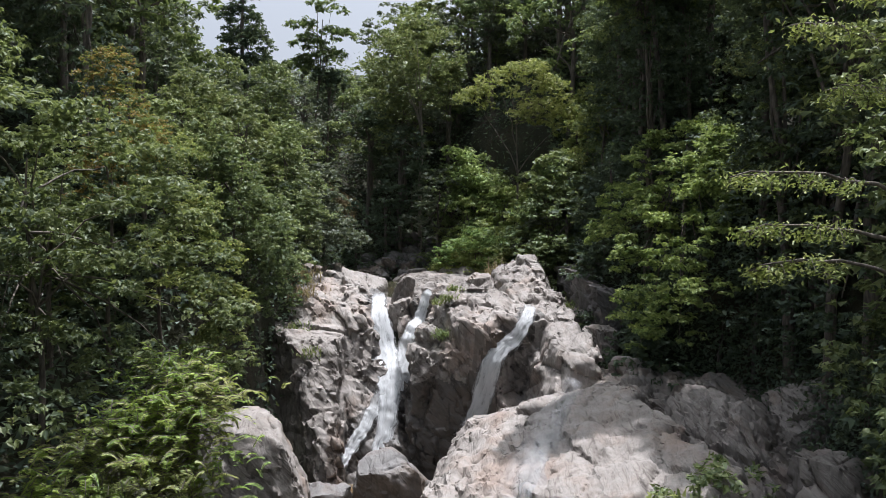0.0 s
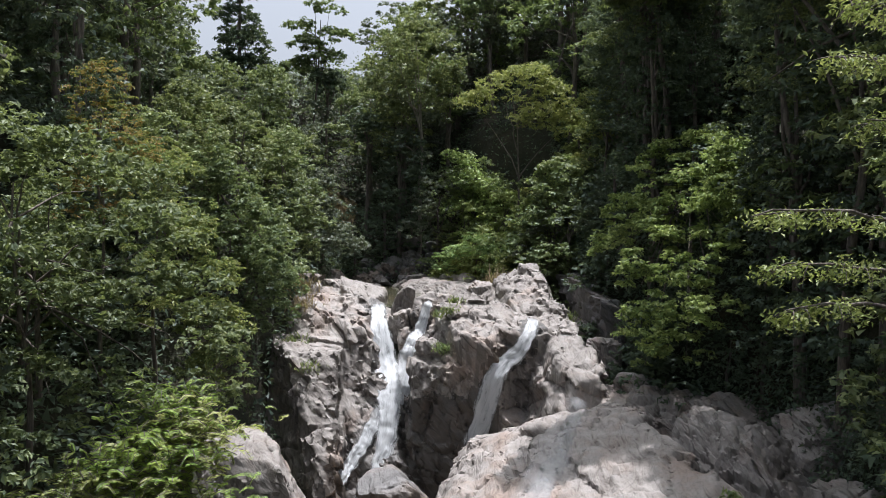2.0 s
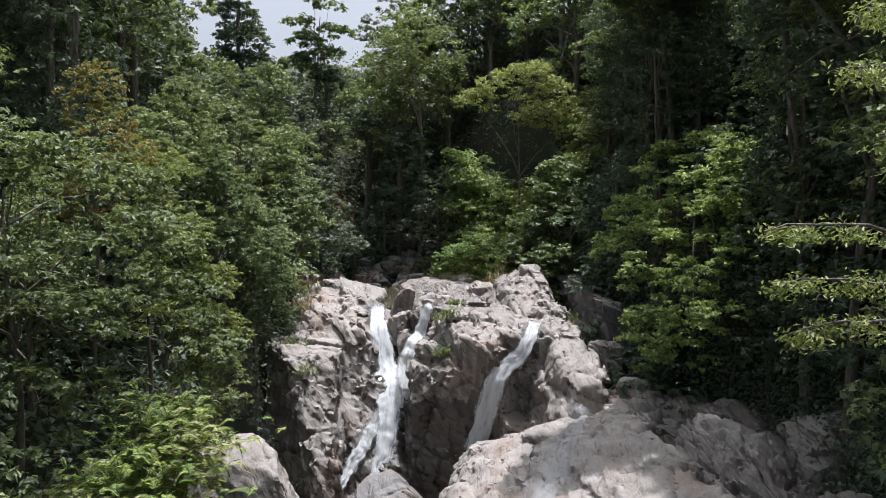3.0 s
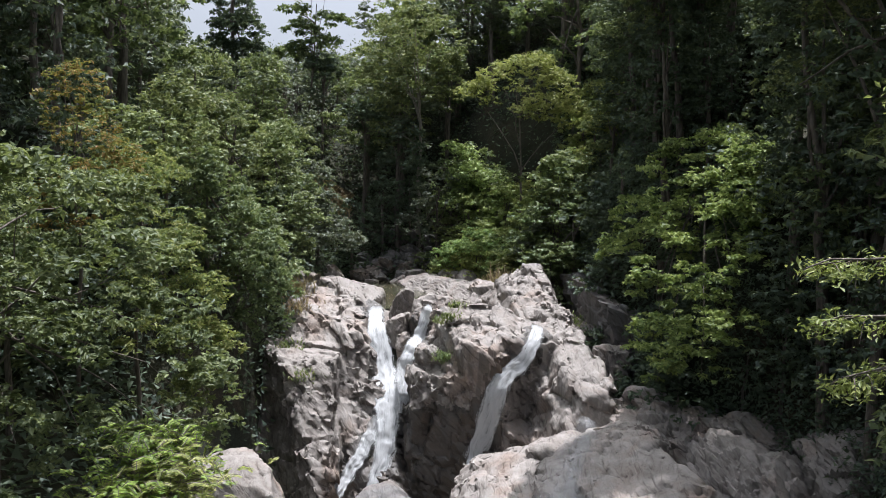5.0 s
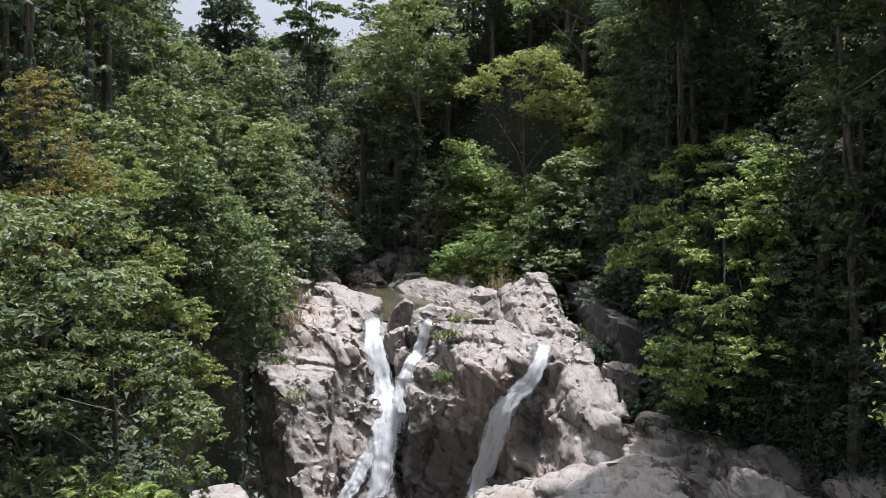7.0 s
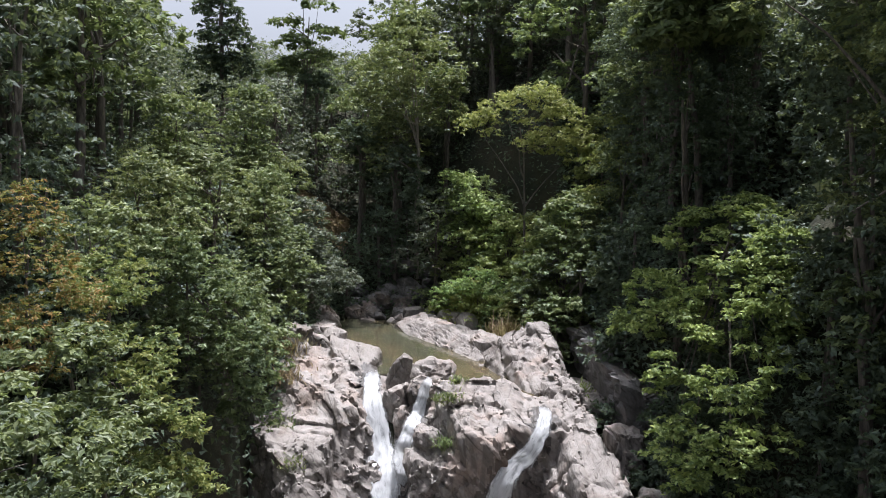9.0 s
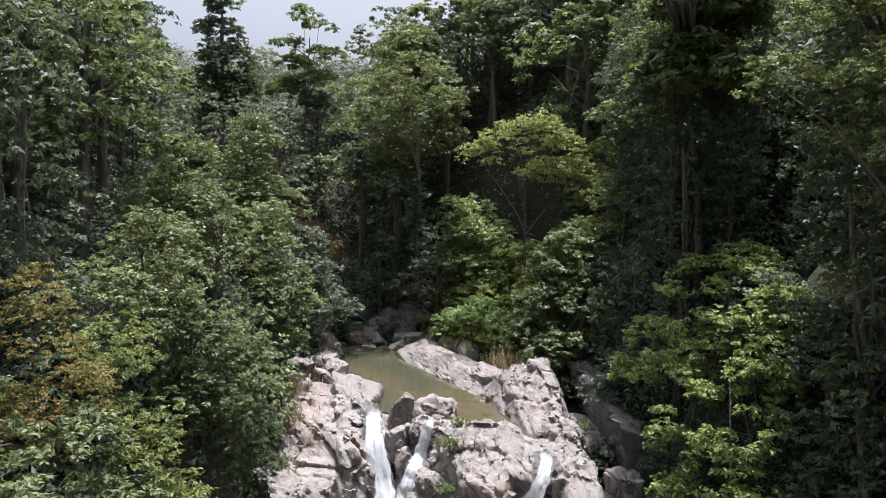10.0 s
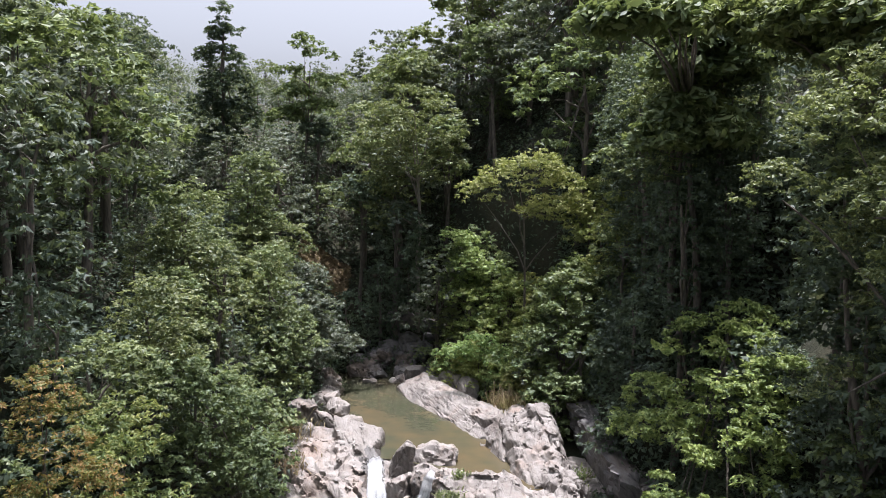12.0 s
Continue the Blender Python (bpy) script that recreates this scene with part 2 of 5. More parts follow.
LEAF_GOLD = leaf_material("golden_leaves", (0.075, 0.112, 0.036), (0.175, 0.215, 0.060), (0.330, 0.320, 0.090), 0.05, 0.42)
FERN = leaf_material("fern_leaves", (0.095, 0.165, 0.030), (0.230, 0.320, 0.045), (0.380, 0.455, 0.070), 0.04, 0.48)
STRAW = leaf_material("dry_grass_blades", (0.16, 0.11, 0.06), (0.28, 0.20, 0.11), (0.40, 0.31, 0.18), 0.05, 0.3)
BARK = bark_material("grey_bark", (0.06, 0.05, 0.042), (0.20, 0.17, 0.14))
BARK_PALE = bark_material("pale_bark", (0.18, 0.16, 0.13), (0.38, 0.34, 0.29))
POOL = water_material("pool_water", (0.068, 0.070, 0.044), (0.125, 0.094, 0.052))
DARK_WATER = water_material("dark_water", (0.05, 0.045, 0.03), (0.16, 0.10, 0.045))
FOAM = foam_material()
FILM = film_material()


# ---- numpy noise ----
def _hash(i, j, k, seed):
    h = (i * 374761393 + j * 668265263 + k * 2147483647 + seed * 1274126177) & 0x7FFFFFFF
    h = ((h ^ (h >> 13)) * 1274126177) & 0x7FFFFFFF
    h = ((h ^ (h >> 15)) * 974634077) & 0x7FFFFFFF
    return ((h ^ (h >> 16)) & 0xFFFFF) / float(0xFFFFF)


def vnoise(p, seed=0):
    """Smooth value noise in -1..1 at the points p (N, 3)."""
    f = np.floor(p)
    u = p - f
    u = u * u * u * (u * (u * 6 - 15) + 10)
    i, j, k = (f[:, a].astype(np.int64) for a in range(3))
    out = 0
    for a in (0, 1):
        for b in (0, 1):
            for c in (0, 1):
                w = np.abs(1 - a - u[:, 0]) * np.abs(1 - b - u[:, 1]) * np.abs(1 - c - u[:, 2])
                out = out + w * _hash(i + a, j + b, k + c, seed)
    return out * 2 - 1


def fbm(p, octaves=4, seed=0, gain=0.5):
    out, amp = 0, 1.0
    for o in range(octaves):
        out = out + amp * vnoise(p * 2.03 ** o + 17.3 * o, seed + o)
        amp *= gain
    return out


def smooth01(a, b, v):
    t = np.clip((v - a) / (b - a), 0, 1)
    return t * t * (3 - 2 * t)


# ---- mesh building ----
def mesh_of(name, verts, faces, material, smooth=True):
    me = bpy.data.meshes.new(name)
    verts, faces = np.asarray(verts, np.float32), np.asarray(faces, np.int32)
    k = faces.shape[1]
    me.vertices.add(len(verts))
    me.vertices.foreach_set("co", verts.ravel())
    me.loops.add(faces.size)
    me.loops.foreach_set("vertex_index", faces.ravel())
    me.polygons.add(len(faces))
    me.polygons.foreach_set("loop_start", np.arange(0, faces.size, k, dtype=np.int32))
    me.polygons.foreach_set("use_smooth", np.full(len(faces), smooth))
    me.update(calc_edges=True)
    me.validate()
    me.materials.append(material)
    return me


def part(name, me, parent, label=""):
    ob = new(name, me)
    ob.parent = parent
    return tagged(ob, label)


def thing(name, label, category, group="", at=(0, 0, 0)):
    ob = new(name)
    ob.location = at
    ob.empty_display_size = 0.3
    return tagged(ob, label, category, group)


def tube(points, radii, sides=7):
    """Vertices and quads of a tapered tube along the points."""
    pts = np.asarray(points, float)
    tan = np.gradient(pts, axis=0)
    tan /= np.linalg.norm(tan, axis=1)[:, None] + 1e-9
    ref = np.where(np.abs(tan[:, 2:3]) > 0.9, [[1.0, 0, 0]], [[0, 0, 1.0]])
    u = np.cross(tan, ref)
    u /= np.linalg.norm(u, axis=1)[:, None]
    v = np.cross(tan, u)
    a = np.linspace(0, 2 * np.pi, sides, endpoint=False)
    ring = u[:, None] * np.cos(a)[None, :, None] + v[:, None] * np.sin(a)[None, :, None]
    verts = (pts[:, None] + ring * np.asarray(radii)[:, None, None]).reshape(-1, 3)
    q = []
    for i in range(len(pts) - 1):
        for s in range(sides):
            t = (s + 1) % sides
            q.append((i * sides + s, i * sides + t, (i + 1) * sides + t, (i + 1) * sides + s))
    return verts, np.array(q)


def merge(pieces):
    vs, fs, n = [], [], 0
    for v, f in pieces:
        vs.append(v)
        fs.append(np.asarray(f) + n)
        n += len(v)
    return np.concatenate(vs), np.concatenate(fs)


# ---- ground ----
def floor_z(y):
    return 8.1 * smooth01(40.5, 46.5, y) + 0.6 * smooth01(58, 66, y) + 0.66 * np.clip(y - 66, 0, 28) + 0.12 * np.clip(y - 94, 0, 70) - 0.08 * np.clip(y - 180, 0, 300)


def ground_z(x, y):
    x, y = np.asarray(x, float), np.asarray(y, float)
    zf = floor_z(y) + 4.3 * smooth01(4, 9, x) * (1 - smooth01(38, 44, y))
    zf = zf + 7.5 * smooth01(-8.6, -10.5, x) * smooth01(30, 37, y) * (1 - smooth01(40.5, 46.5, y))
    xl = -5.6 - 2.9 * smooth01(30, 40, y)
    xl = xl - 4.0 * (1 - smooth01(10, 18, y))
    d = np.clip(xl - x, 0, None)
    left = 1.3 * np.clip(d, 0, 6.5) + 0.55 * np.clip(d - 6.5, 0, 30) - 0.1 * np.clip(d - 60, 0, 300)
    left = left * (1 - 0.85 * smooth01(64, 84, y))
    e = np.clip(x - 9.3 + 1.0 * smooth01(42, 50, y) + 9 * smooth01(64, 78, y) - 3.2 * smooth01(36, 31, y), 0, None)
    right = 2.9 * np.clip(e, 0, 4) + 1.1 * np.clip(e - 4, 0, 8) + 0.6 * np.clip(e - 12, 0, 20) - 0.1 * np.clip(e - 60, 0, 300)
    right = right * (1 - 0.45 * smooth01(66, 84, y))
    behind = smooth01(5, -60, y) * 0.35
    z = zf + (left + right) * (1 - behind)
    p = np.stack([x.ravel(), y.ravel(), np.zeros(x.size)], 1)
    bump = fbm(p * 0.22, 4, 5).reshape(x.shape) * 0.45 + fbm(p * 0.05, 3, 9).reshape(x.shape) * 1.5 * smooth01(20, 60, np.abs(x))
    return z + bump * smooth01(0, 3, d + e + np.clip(y - 66, 0, 3))


def spread(n, fine, far):
    u = np.linspace(-1, 1, n)
    return fine * u + far * np.sign(u) * np.abs(u) ** 7


gx, gy = np.meshgrid(spread(221, 42, 2400), 40 + spread(221, 58, 2400))
gz = ground_z(gx, gy)
n = gx.shape[0]
idx = np.arange(n * n).reshape(n, n)
quads = np.stack([idx[:-1, :-1], idx[:-1, 1:], idx[1:, 1:], idx[1:, :-1]], -1).reshape(-1, 4)
tagged(new("ground", mesh_of("ground", np.stack([gx, gy, gz], -1).reshape(-1, 3), quads, SOIL)), "dark leaf-littered soil of a steep wooded valley", "ground", kind="structure")


# ---- rock ----
def ball(n):
    """A cube's faces of n x n cells pushed onto the unit sphere, welded: vertices and quads."""
    bm = bmesh.new()
    bmesh.ops.create_cube(bm, size=2)
    bmesh.ops.subdivide_edges(bm, edges=bm.edges[:], cuts=n - 1, use_grid_fill=True)
    v = np.array([p.co[:] for p in bm.verts])
    f = np.array([[q.index for q in face.verts] for face in bm.faces])
    bm.free()
    return v, f


BALLS = {n: ball(n) for n in (8, 16, 32, 48)}


def cells(w, size, seed):
    """The tilted facets of the irregular blocks that the joints cut the rock into (about -1..1), and the nearness of a joint (0..1)."""
    q = w / np.array(size)
    f = np.floor(q - 0.5).astype(np.int64)
    best, second, val = np.full(len(w), 9.0), np.full(len(w), 9.0), np.zeros(len(w))
    for a in (0, 1):
        for b in (0, 1):
            for c in (0, 1):
                i, j, k = f[:, 0] + a, f[:, 1] + b, f[:, 2] + c
                h = [_hash(i, j, k, seed + o) for o in range(7)]
                ex, ey, ez = q[:, 0] - i - h[0], q[:, 1] - j - h[1], q[:, 2] - k - h[2]
                d = ex ** 2 + ey ** 2 + ez ** 2
                near = d < best
                second = np.where(near, best, np.minimum(second, d))
                face = (h[3] - 0.5) + 1.7 * ((h[4] - 0.5) * ex + (h[5] - 0.5) * ey + (h[6] - 0.5) * ez)
                val = np.where(near, face, val)
                best = np.where(near, d, best)
    return val, 1 - smooth01(0.0, 0.07, np.sqrt(second) - np.sqrt(best))


TILT = np.array(Euler((0.25, 0.75, 0.2)).to_matrix())       # the rock's grain dips to the left


def weather(w, amp=1.0):
    """How far weathering moves the rock's surface outward at the points w."""
    t = (w + 0.14 * np.stack([vnoise(w * 0.8 + o, 50) for o in (0, 31, 67)], 1)) @ TILT
    step, joint = cells(t, (3.0, 2.4, 1.3), 3)
    step2, joint2 = cells(t + 0.08 * vnoise(w * 2.1, 51)[:, None], (1.25, 0.9, 0.5), 13)
    step3, joint3 = cells(t, (0.55, 0.42, 0.26), 23)
    strong = 0.35 + 0.65 * smooth01(-0.35, 0.3, fbm(w * 0.3 + 3, 2, 77))
    plain = 1 - 0.3 * smooth01(35.5, 33.5, w[:, 1]) * smooth01(0.5, 2, w[:, 0]) * smooth01(8.2, 7.4, w[:, 0])     # the water-worn slab
    flute = fbm(w * np.array([1.7, 1.7, 0.22]), 3, 91) * smooth01(8.6, 7.2, w[:, 2])                              # grooves worn down the steep faces
    return amp * plain * (0.24 * step - 0.20 * joint + strong * (0.20 * step2 - 0.12 * joint2 + 0.12 * step3 - 0.04 * joint3) + 0.06 * flute + 0.08 * fbm(w * 0.45, 2, 21) + 0.02 * fbm(w * 5.0, 2, 41))


def rock_mesh(half, turn, at, seed, block=0.6, cuts=9, rough=1.0):
    """A boulder: a rounded block chopped by joint planes, then weathered."""
    half = np.array(half, float)
    size = half.max()
    n = 48 if size > 3.6 else 32 if size > 1.7 else 16 if size > 0.65 else 8
    v, f = BALLS[n]
    rng = np.random.default_rng(seed)
    sph = v / np.linalg.norm(v, axis=1)[:, None]
    v = sph * (1 - block) + v * block * 0.92
    for _ in range(cuts):
        d = rng.normal(size=3)
        d /= np.linalg.norm(d)
        off = rng.uniform(0.62, 0.9)
        over = np.clip(v @ d - off, 0, None)
        v = v - over[:, None] * d * 0.96
    p = v * half
    nor = v / half
    nor /= np.linalg.norm(nor, axis=1)[:, None]
    m = np.array(turn.to_3x3())
    p, nor = p @ m.T, nor @ m.T
    p = p + nor * weather(p + np.array(at), rough * min(1.0, size * 0.6))[:, None]
    me = mesh_of("boulder", p, f, ROCK)
    me.set_sharp_from_angle(angle=0.6)
    return me


def boulder(at, half, rz=0, rx=0, ry=0, seed=0, label="", block=0.6, cuts=9, rough=1.0, material=None, name="boulder", group=""):
    me = rock_mesh(half, pose(0, 0, 0, rx, ry, rz), at, seed, block, cuts, rough)
    if material:
        me.materials.clear()
        me.materials.append(material)
    ob = new(name, me)
    ob.location = at
    return tagged(ob, label or "weathered pale grey granite boulder with cracks", "boulder", group)


# The cliff: joint-bounded blocks grown together. Centre, half sizes, turns (z, x, y), edge radius, seed of the chopping.
BLOCKS = (
    ((-2.7, 48.3, 3.2), (1.6, 1.5, 5.4), 0, 0, 0, 0.3, 0),         # behind the streams
    ((-0.75, 41.5, 3.2), (1.1, 2.0, 3.7), 8, 6, 0, 0.5, 7),        # pale hump
    ((-0.1, 43.2, 4.8), (1.0, 1.8, 3.2), -8, 10, 0, 0.4, 8),       # mossy ledge
    ((-0.5, 45.4, 3.2), (1.3, 1.3, 5.75), 0, 0, 0, 0.3, 0),
    ((3.2, 45.6, 2.7), (2.4, 1.8, 5.6), 0, 0, 0, 0.3, 0),          # bed of the channel
    ((4.2, 42.3, 4.0), (1.4, 2.4, 4.85), 0, 6, 0, 0.3, 0),
    ((7.8, 35.4, 4.6), (1.1, 2.4, 2.0), 10, 6, 0, 0.5, 15),
    ((0.0, 52.6, 3.6), (9.5, 7.4, 4.7), 0, 0, 0, 0.4, 0),          # bed of the pool
)

# Wedges of rock, each bounded by planes: a point on the plane and its outward way.
RIDGE = ((5.9, 49.0, 11.2), (-7.0, -7.4, 25.5))
EDGE = ((5.9, 49.0, 11.2), (12.4, 0.0, 4.3))
BACK = ((0, 50.6, 0), (0, 1, 0))
WEDGES = (
    (0.2, ((-7.0, 41.0, 7.15), (0.05, -0.12, 1)), ((-6.3, 40.2, 5.96), (0.12, -0.76, 0.64)), ((-6.0, 37.9, 3.8), (0.2, -0.92, 0.3)), ((-7.5, 40.2, 6.0), (-0.80, -0.58, 0.1)), ((-9.5, 41, 6), (-1, 0, 0.1)), ((-5.15, 41.0, 5.5), (0.97, -0.1, 0.15)), BACK),        # left buttress
    (0.2, ((-5.5, 44.4, 8.2), (0.12, -0.34, 0.94)), ((-4.83, 42.3, 5.67), (0.12, -0.80, 0.58)), ((-5.2, 40.6, 3.0), (0.0, -0.95, 0.25)), ((-3.95, 43.5, 5.5), (0.96, -0.2, 0.2)), ((-5.6, 43, 6), (-0.9, -0.3, 0.3)), BACK),                       # pillar left of the main stream
    (0.2, ((-5.5, 44.4, 8.1), (0.17, -0.27, 0.94)), ((-7.0, 44.9, 8.2), (-0.1, -0.80, 0.6)), ((-4.05, 47.4, 8.95), (0.9, -0.1, 0.4)), ((-9.0, 47, 9), (-0.95, -0.1, 0.3)), BACK),                                                                  # bleached slab
    (0.1, ((-3.2, 45.1, 6.45), (0, -0.74, 0.67)), ((0, 47.6, 8.8), (0, 0, 1)), ((-4.6, 0, 0), (-1, 0, 0)), ((-1.3, 0, 0), (1, 0, 0)), ((0, 41.9, 0), (0, -1, 0.1)), BACK),                                                                         # chute of the main stream
    (0.2, ((0.75, 42.1, 9.2), (-0.02, -0.27, 0.96)), ((2.1, 38.8, 7.6), (-0.25, -0.96, 0.05)), ((0.1, 41.0, 8.0), (-0.88, -0.35, 0.3)), ((1.5, 44.2, 8.9), (-0.1, 0.9, 0.42)), ((3.75, 40.6, 8.3), (0.8, -0.15, 0.55)), ((3.0, 39.0, 7.0), (0.75, -0.6, 0.2))),   # dome
    (0.15, RIDGE, EDGE, ((0, 50.2, 11.2), (0, 1, 0.3)), ((0, 43.5, 0), (0, -1, 0)), ((3.05, 47.5, 9.0), (-0.95, -0.31, 0.42))),                                  # the peak
    (0.15, RIDGE, EDGE, ((0, 46.0, 0), (0, 1, 0)), ((5.5, 38.4, 8.35), (-0.1, -0.27, 0.95)), ((3.0, 36.5, 6.3), (-0.85, 0.1, 0.5)), ((4.3, 44.4, 8.9), (-0.95, -0.2, 0.3)), ((0, 33.4, 0), (0, -1, 0.2))),    # the rib going down
    (0.7, ((4.6, 31.6, 6.3), (-0.33, -0.14, 1)), ((4.6, 32.2, 6.3), (-0.25, 0.45, 1)), ((7.7, 30.0, 6.6), (0.95, 0.1, 0.3)), ((1.0, 32.6, 5.2), (-0.92, 0.15, 0.32)), ((2.0, 31.5, 5.75), (-0.5, -0.12, 0.85)), ((0, 21.2, 0), (0, -1, 0)), ((0, 36, 0), (0, 1, 0))),     # great lower slab
)


def cliff_distance(p):
    out = np.full(len(p), 9.0)
    for at, half, rz, rx, ry, rad, seed in BLOCKS:
        m = np.array(pose(0, 0, 0, rx, ry, rz).to_3x3())
        q = (p - np.array(at)) @ m
        e = np.abs(q) - (np.array(half) - rad)
        d = np.linalg.norm(np.clip(e, 0, None), axis=1) + np.minimum(e.max(1), 0) - rad
        r = np.random.default_rng(seed)
        for _ in range(7 if seed else 0):
            n = r.normal(size=3) * np.array([1, 1, 0.8])
            n /= np.linalg.norm(n)
            d = np.maximum(d, q @ n - np.sum(np.abs(n) * np.array(half)) * r.uniform(0.66, 0.86))
        h = np.clip(0.5 + 0.5 * (out - d) / 0.18, 0, 1)
        out = out * (1 - h) + d * h - 0.18 * h * (1 - h)
    for soft_, *planes in WEDGES:
        d = np.full(len(p), -9.0)
        for at, way in planes:
            e = (p - np.array(at)) @ (np.array(way) / np.linalg.norm(way))
            h = np.clip(soft_ - np.abs(d - e), 0, None) / soft_
            d = np.maximum(d, e) + h * h * soft_ * 0.25
        out = np.minimum(out, d)
    return out


def cliff_mesh(lo, hi, step):
    """The surface of the weathered blocks, by surface nets."""
    ax = [np.arange(a, b, step) for a, b in zip(lo, hi)]
    shape = tuple(len(a) for a in ax)
    coarse = [a[::3] for a in ax]
    cs = tuple(len(a) for a in coarse)
    P = np.stack(np.meshgrid(*coarse, indexing="ij"), -1).reshape(-1, 3)
    C = cliff_distance(P).reshape(cs)
    D = C.repeat(3, 0).repeat(3, 1).repeat(3, 2)[:shape[0], :shape[1], :shape[2]].copy()
    near = np.abs(D) < 0.95
    ijk = np.argwhere(near)
    P = np.array(lo) + ijk * step
    d = cliff_distance(P)
    band = np.abs(d) < 0.5
    d[band] -= weather(P[band])
    D[near] = d
    S = D < 0
    cell = np.zeros(tuple(n - 1 for n in shape), int)
    for a in (0, 1):
        for b in (0, 1):
            for c in (0, 1):
                cell += S[a:shape[0] - 1 + a, b:shape[1] - 1 + b, c:shape[2] - 1 + c]
    live = np.argwhere((cell > 0) & (cell < 8))
    total, hits = np.zeros((len(live), 3)), np.zeros(len(live))
    corner = np.array([(a, b, c) for a in (0, 1) for b in (0, 1) for c in (0, 1)])
    for i in range(8):
        for axis in range(3):
            if corner[i][axis]:
                continue
            j = corner[i].copy()
            j[axis] = 1
            p, q = live + corner[i], live + j
            u, v = D[tuple(p.T)], D[tuple(q.T)]
            cut = (u < 0) != (v < 0)
            t = np.where(cut, u / np.where(cut, u - v, 1), 0)
            total[cut] += (p + (q - p) * t[:, None])[cut]
            hits += cut
    verts = np.array(lo) + total / hits[:, None] * step
    number = np.full(cell.shape, -1)
    number[tuple(live.T)] = np.arange(len(live))
    quads = []
    for axis in range(3):
        o1, o2 = [a for a in range(3) if a != axis]
        e = np.zeros(3, int)
        e[axis] = 1
        u = S[tuple(slice(0, shape[a] - e[a]) for a in range(3))]
        v = S[tuple(slice(e[a], shape[a]) for a in range(3))]
        at = np.argwhere(u != v)
        at = at[(at[:, o1] > 0) & (at[:, o2] > 0) & (at[:, o1] < shape[o1] - 1) & (at[:, o2] < shape[o2] - 1)]
        flip = u[tuple(at.T)]
        d1, d2 = np.zeros(3, int), np.zeros(3, int)
        d1[o1], d2[o2] = 1, 1
        q = np.stack([number[tuple((at - d1 - d2).T)], number[tuple((at - d2).T)], number[tuple(at.T)], number[tuple((at - d1).T)]], 1)
        if axis == 1:
            flip = ~flip
        q[~flip] = q[~flip][:, ::-1]
        quads.append(q[(q >= 0).all(1)])
    quads = np.concatenate(quads)
    label = np.arange(len(verts))           # keep only the connected mass
    while True:
        low = label[quads].min(1)
        new_label = label.copy()
        np.minimum.at(new_label, quads.ravel(), np.repeat(low, 4))
        new_label = new_label[new_label]
        if (new_label == label).all():
            break
        label = new_label
    main = np.bincount(label).argmax()
    quads = quads[label[quads[:, 0]] == main]
    used = np.unique(quads)
    return verts[used], np.searchsorted(used, quads)


STREAMS = (
    ([(-3.85, 47.9, 8.98), (-3.83, 47.3, 8.75), (-3.65, 46.2, 7.7), (-3.3, 45.0, 6.5), (-3.0, 43.9, 5.4), (-2.8, 43.1, 4.4), (-2.7, 42.2, 3.4), (-2.75, 41.5, 2.5), (-2.95, 40.9, 1.5), (-3.2, 40.2, 0.5)], [0.5, 0.9, 1.15, 1.35, 1.55, 1.65, 1.45, 1.2, 1.05, 1.0], "main stream of white water plunging down the cliff"),
    ([(-2.9, 42.6, 3.9), (-3.3, 42.0, 3.2), (-3.75, 41.4, 2.4), (-4.3, 40.7, 1.5), (-4.9, 39.9, 0.6), (-5.3, 39.3, 0.1)], [1.0, 1.0, 0.85, 0.75, 0.7, 0.6], "side branch of white water spreading over the rock"),
    ([(-0.6, 45.2, 9.0), (-0.85, 44.5, 8.75), (-1.15, 43.7, 8.1), (-1.45, 43.0, 7.3), (-1.8, 42.6, 6.5), (-2.1, 42.4, 5.5), (-2.3, 42.2, 4.5)], [0.5, 0.7, 0.85, 1.0, 1.05, 1.0, 0.9], "thinner stream joining the main fall"),
    ([(4.7, 42.0, 8.85), (4.5, 40.6, 8.55), (4.2, 39.7, 8.1), (3.75, 39.2, 7.5), (3.0, 38.85, 7.05), (2.5, 38.4, 6.4), (2.2, 38.0, 5.5), (1.95, 37.8, 4.7), (1.6, 37.5, 3.9), (1.35, 37.3, 2.6), (1.2, 37.1, 1.2)], [0.6, 0.7, 0.8, 0.85, 1.05, 1.2, 1.2, 1.1, 1.0, 0.8, 0.7], "short stream of white water dropping off a ledge"),
)
cliff = tagged(new("cliff", mesh_of("cliff", *cliff_mesh((-10.6, 20.6, -0.4), (10.4, 50.0, 11.6), 0.115), ROCK)), "jointed pale granite cliff that the waterfall runs down", "cliff", kind="structure")
cliff.data.set_sharp_from_angle(angle=0.6)
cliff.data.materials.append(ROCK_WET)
mid = np.zeros(len(cliff.data.polygons) * 3)
cliff.data.polygons.foreach_get("center", mid)
mid = mid.reshape(-1, 3)
far = np.full(len(mid), 9.0)
for path, _, _ in STREAMS:
    for a, b in zip(path[1:-1], path[2:]):
        for t in (0.0, 0.33, 0.67):
            far = np.minimum(far, np.linalg.norm((mid - (np.array(a) * (1 - t) + np.array(b) * t)) * np.array([1, 0.6, 0.8]), axis=1))
soaked_shaded = far + 0.5 * fbm(mid * np.array([1.6, 1.6, 0.5]), 3, 8) - 0.25 * np.clip(5.0 - mid[:, 2], 0, 4) < 0.7
soaked_shaded |= (mid[:, 0] > -2.3) & (mid[:, 0] < 1.6) & (mid[:, 1] < 42.5) & (mid[:, 1] > 36) & (mid[:, 2] < 5.6 + 0.6 * fbm(mid * 0.9, 3, 15))      # the hollow between the falls: wet with spray, and darkened also for its shade
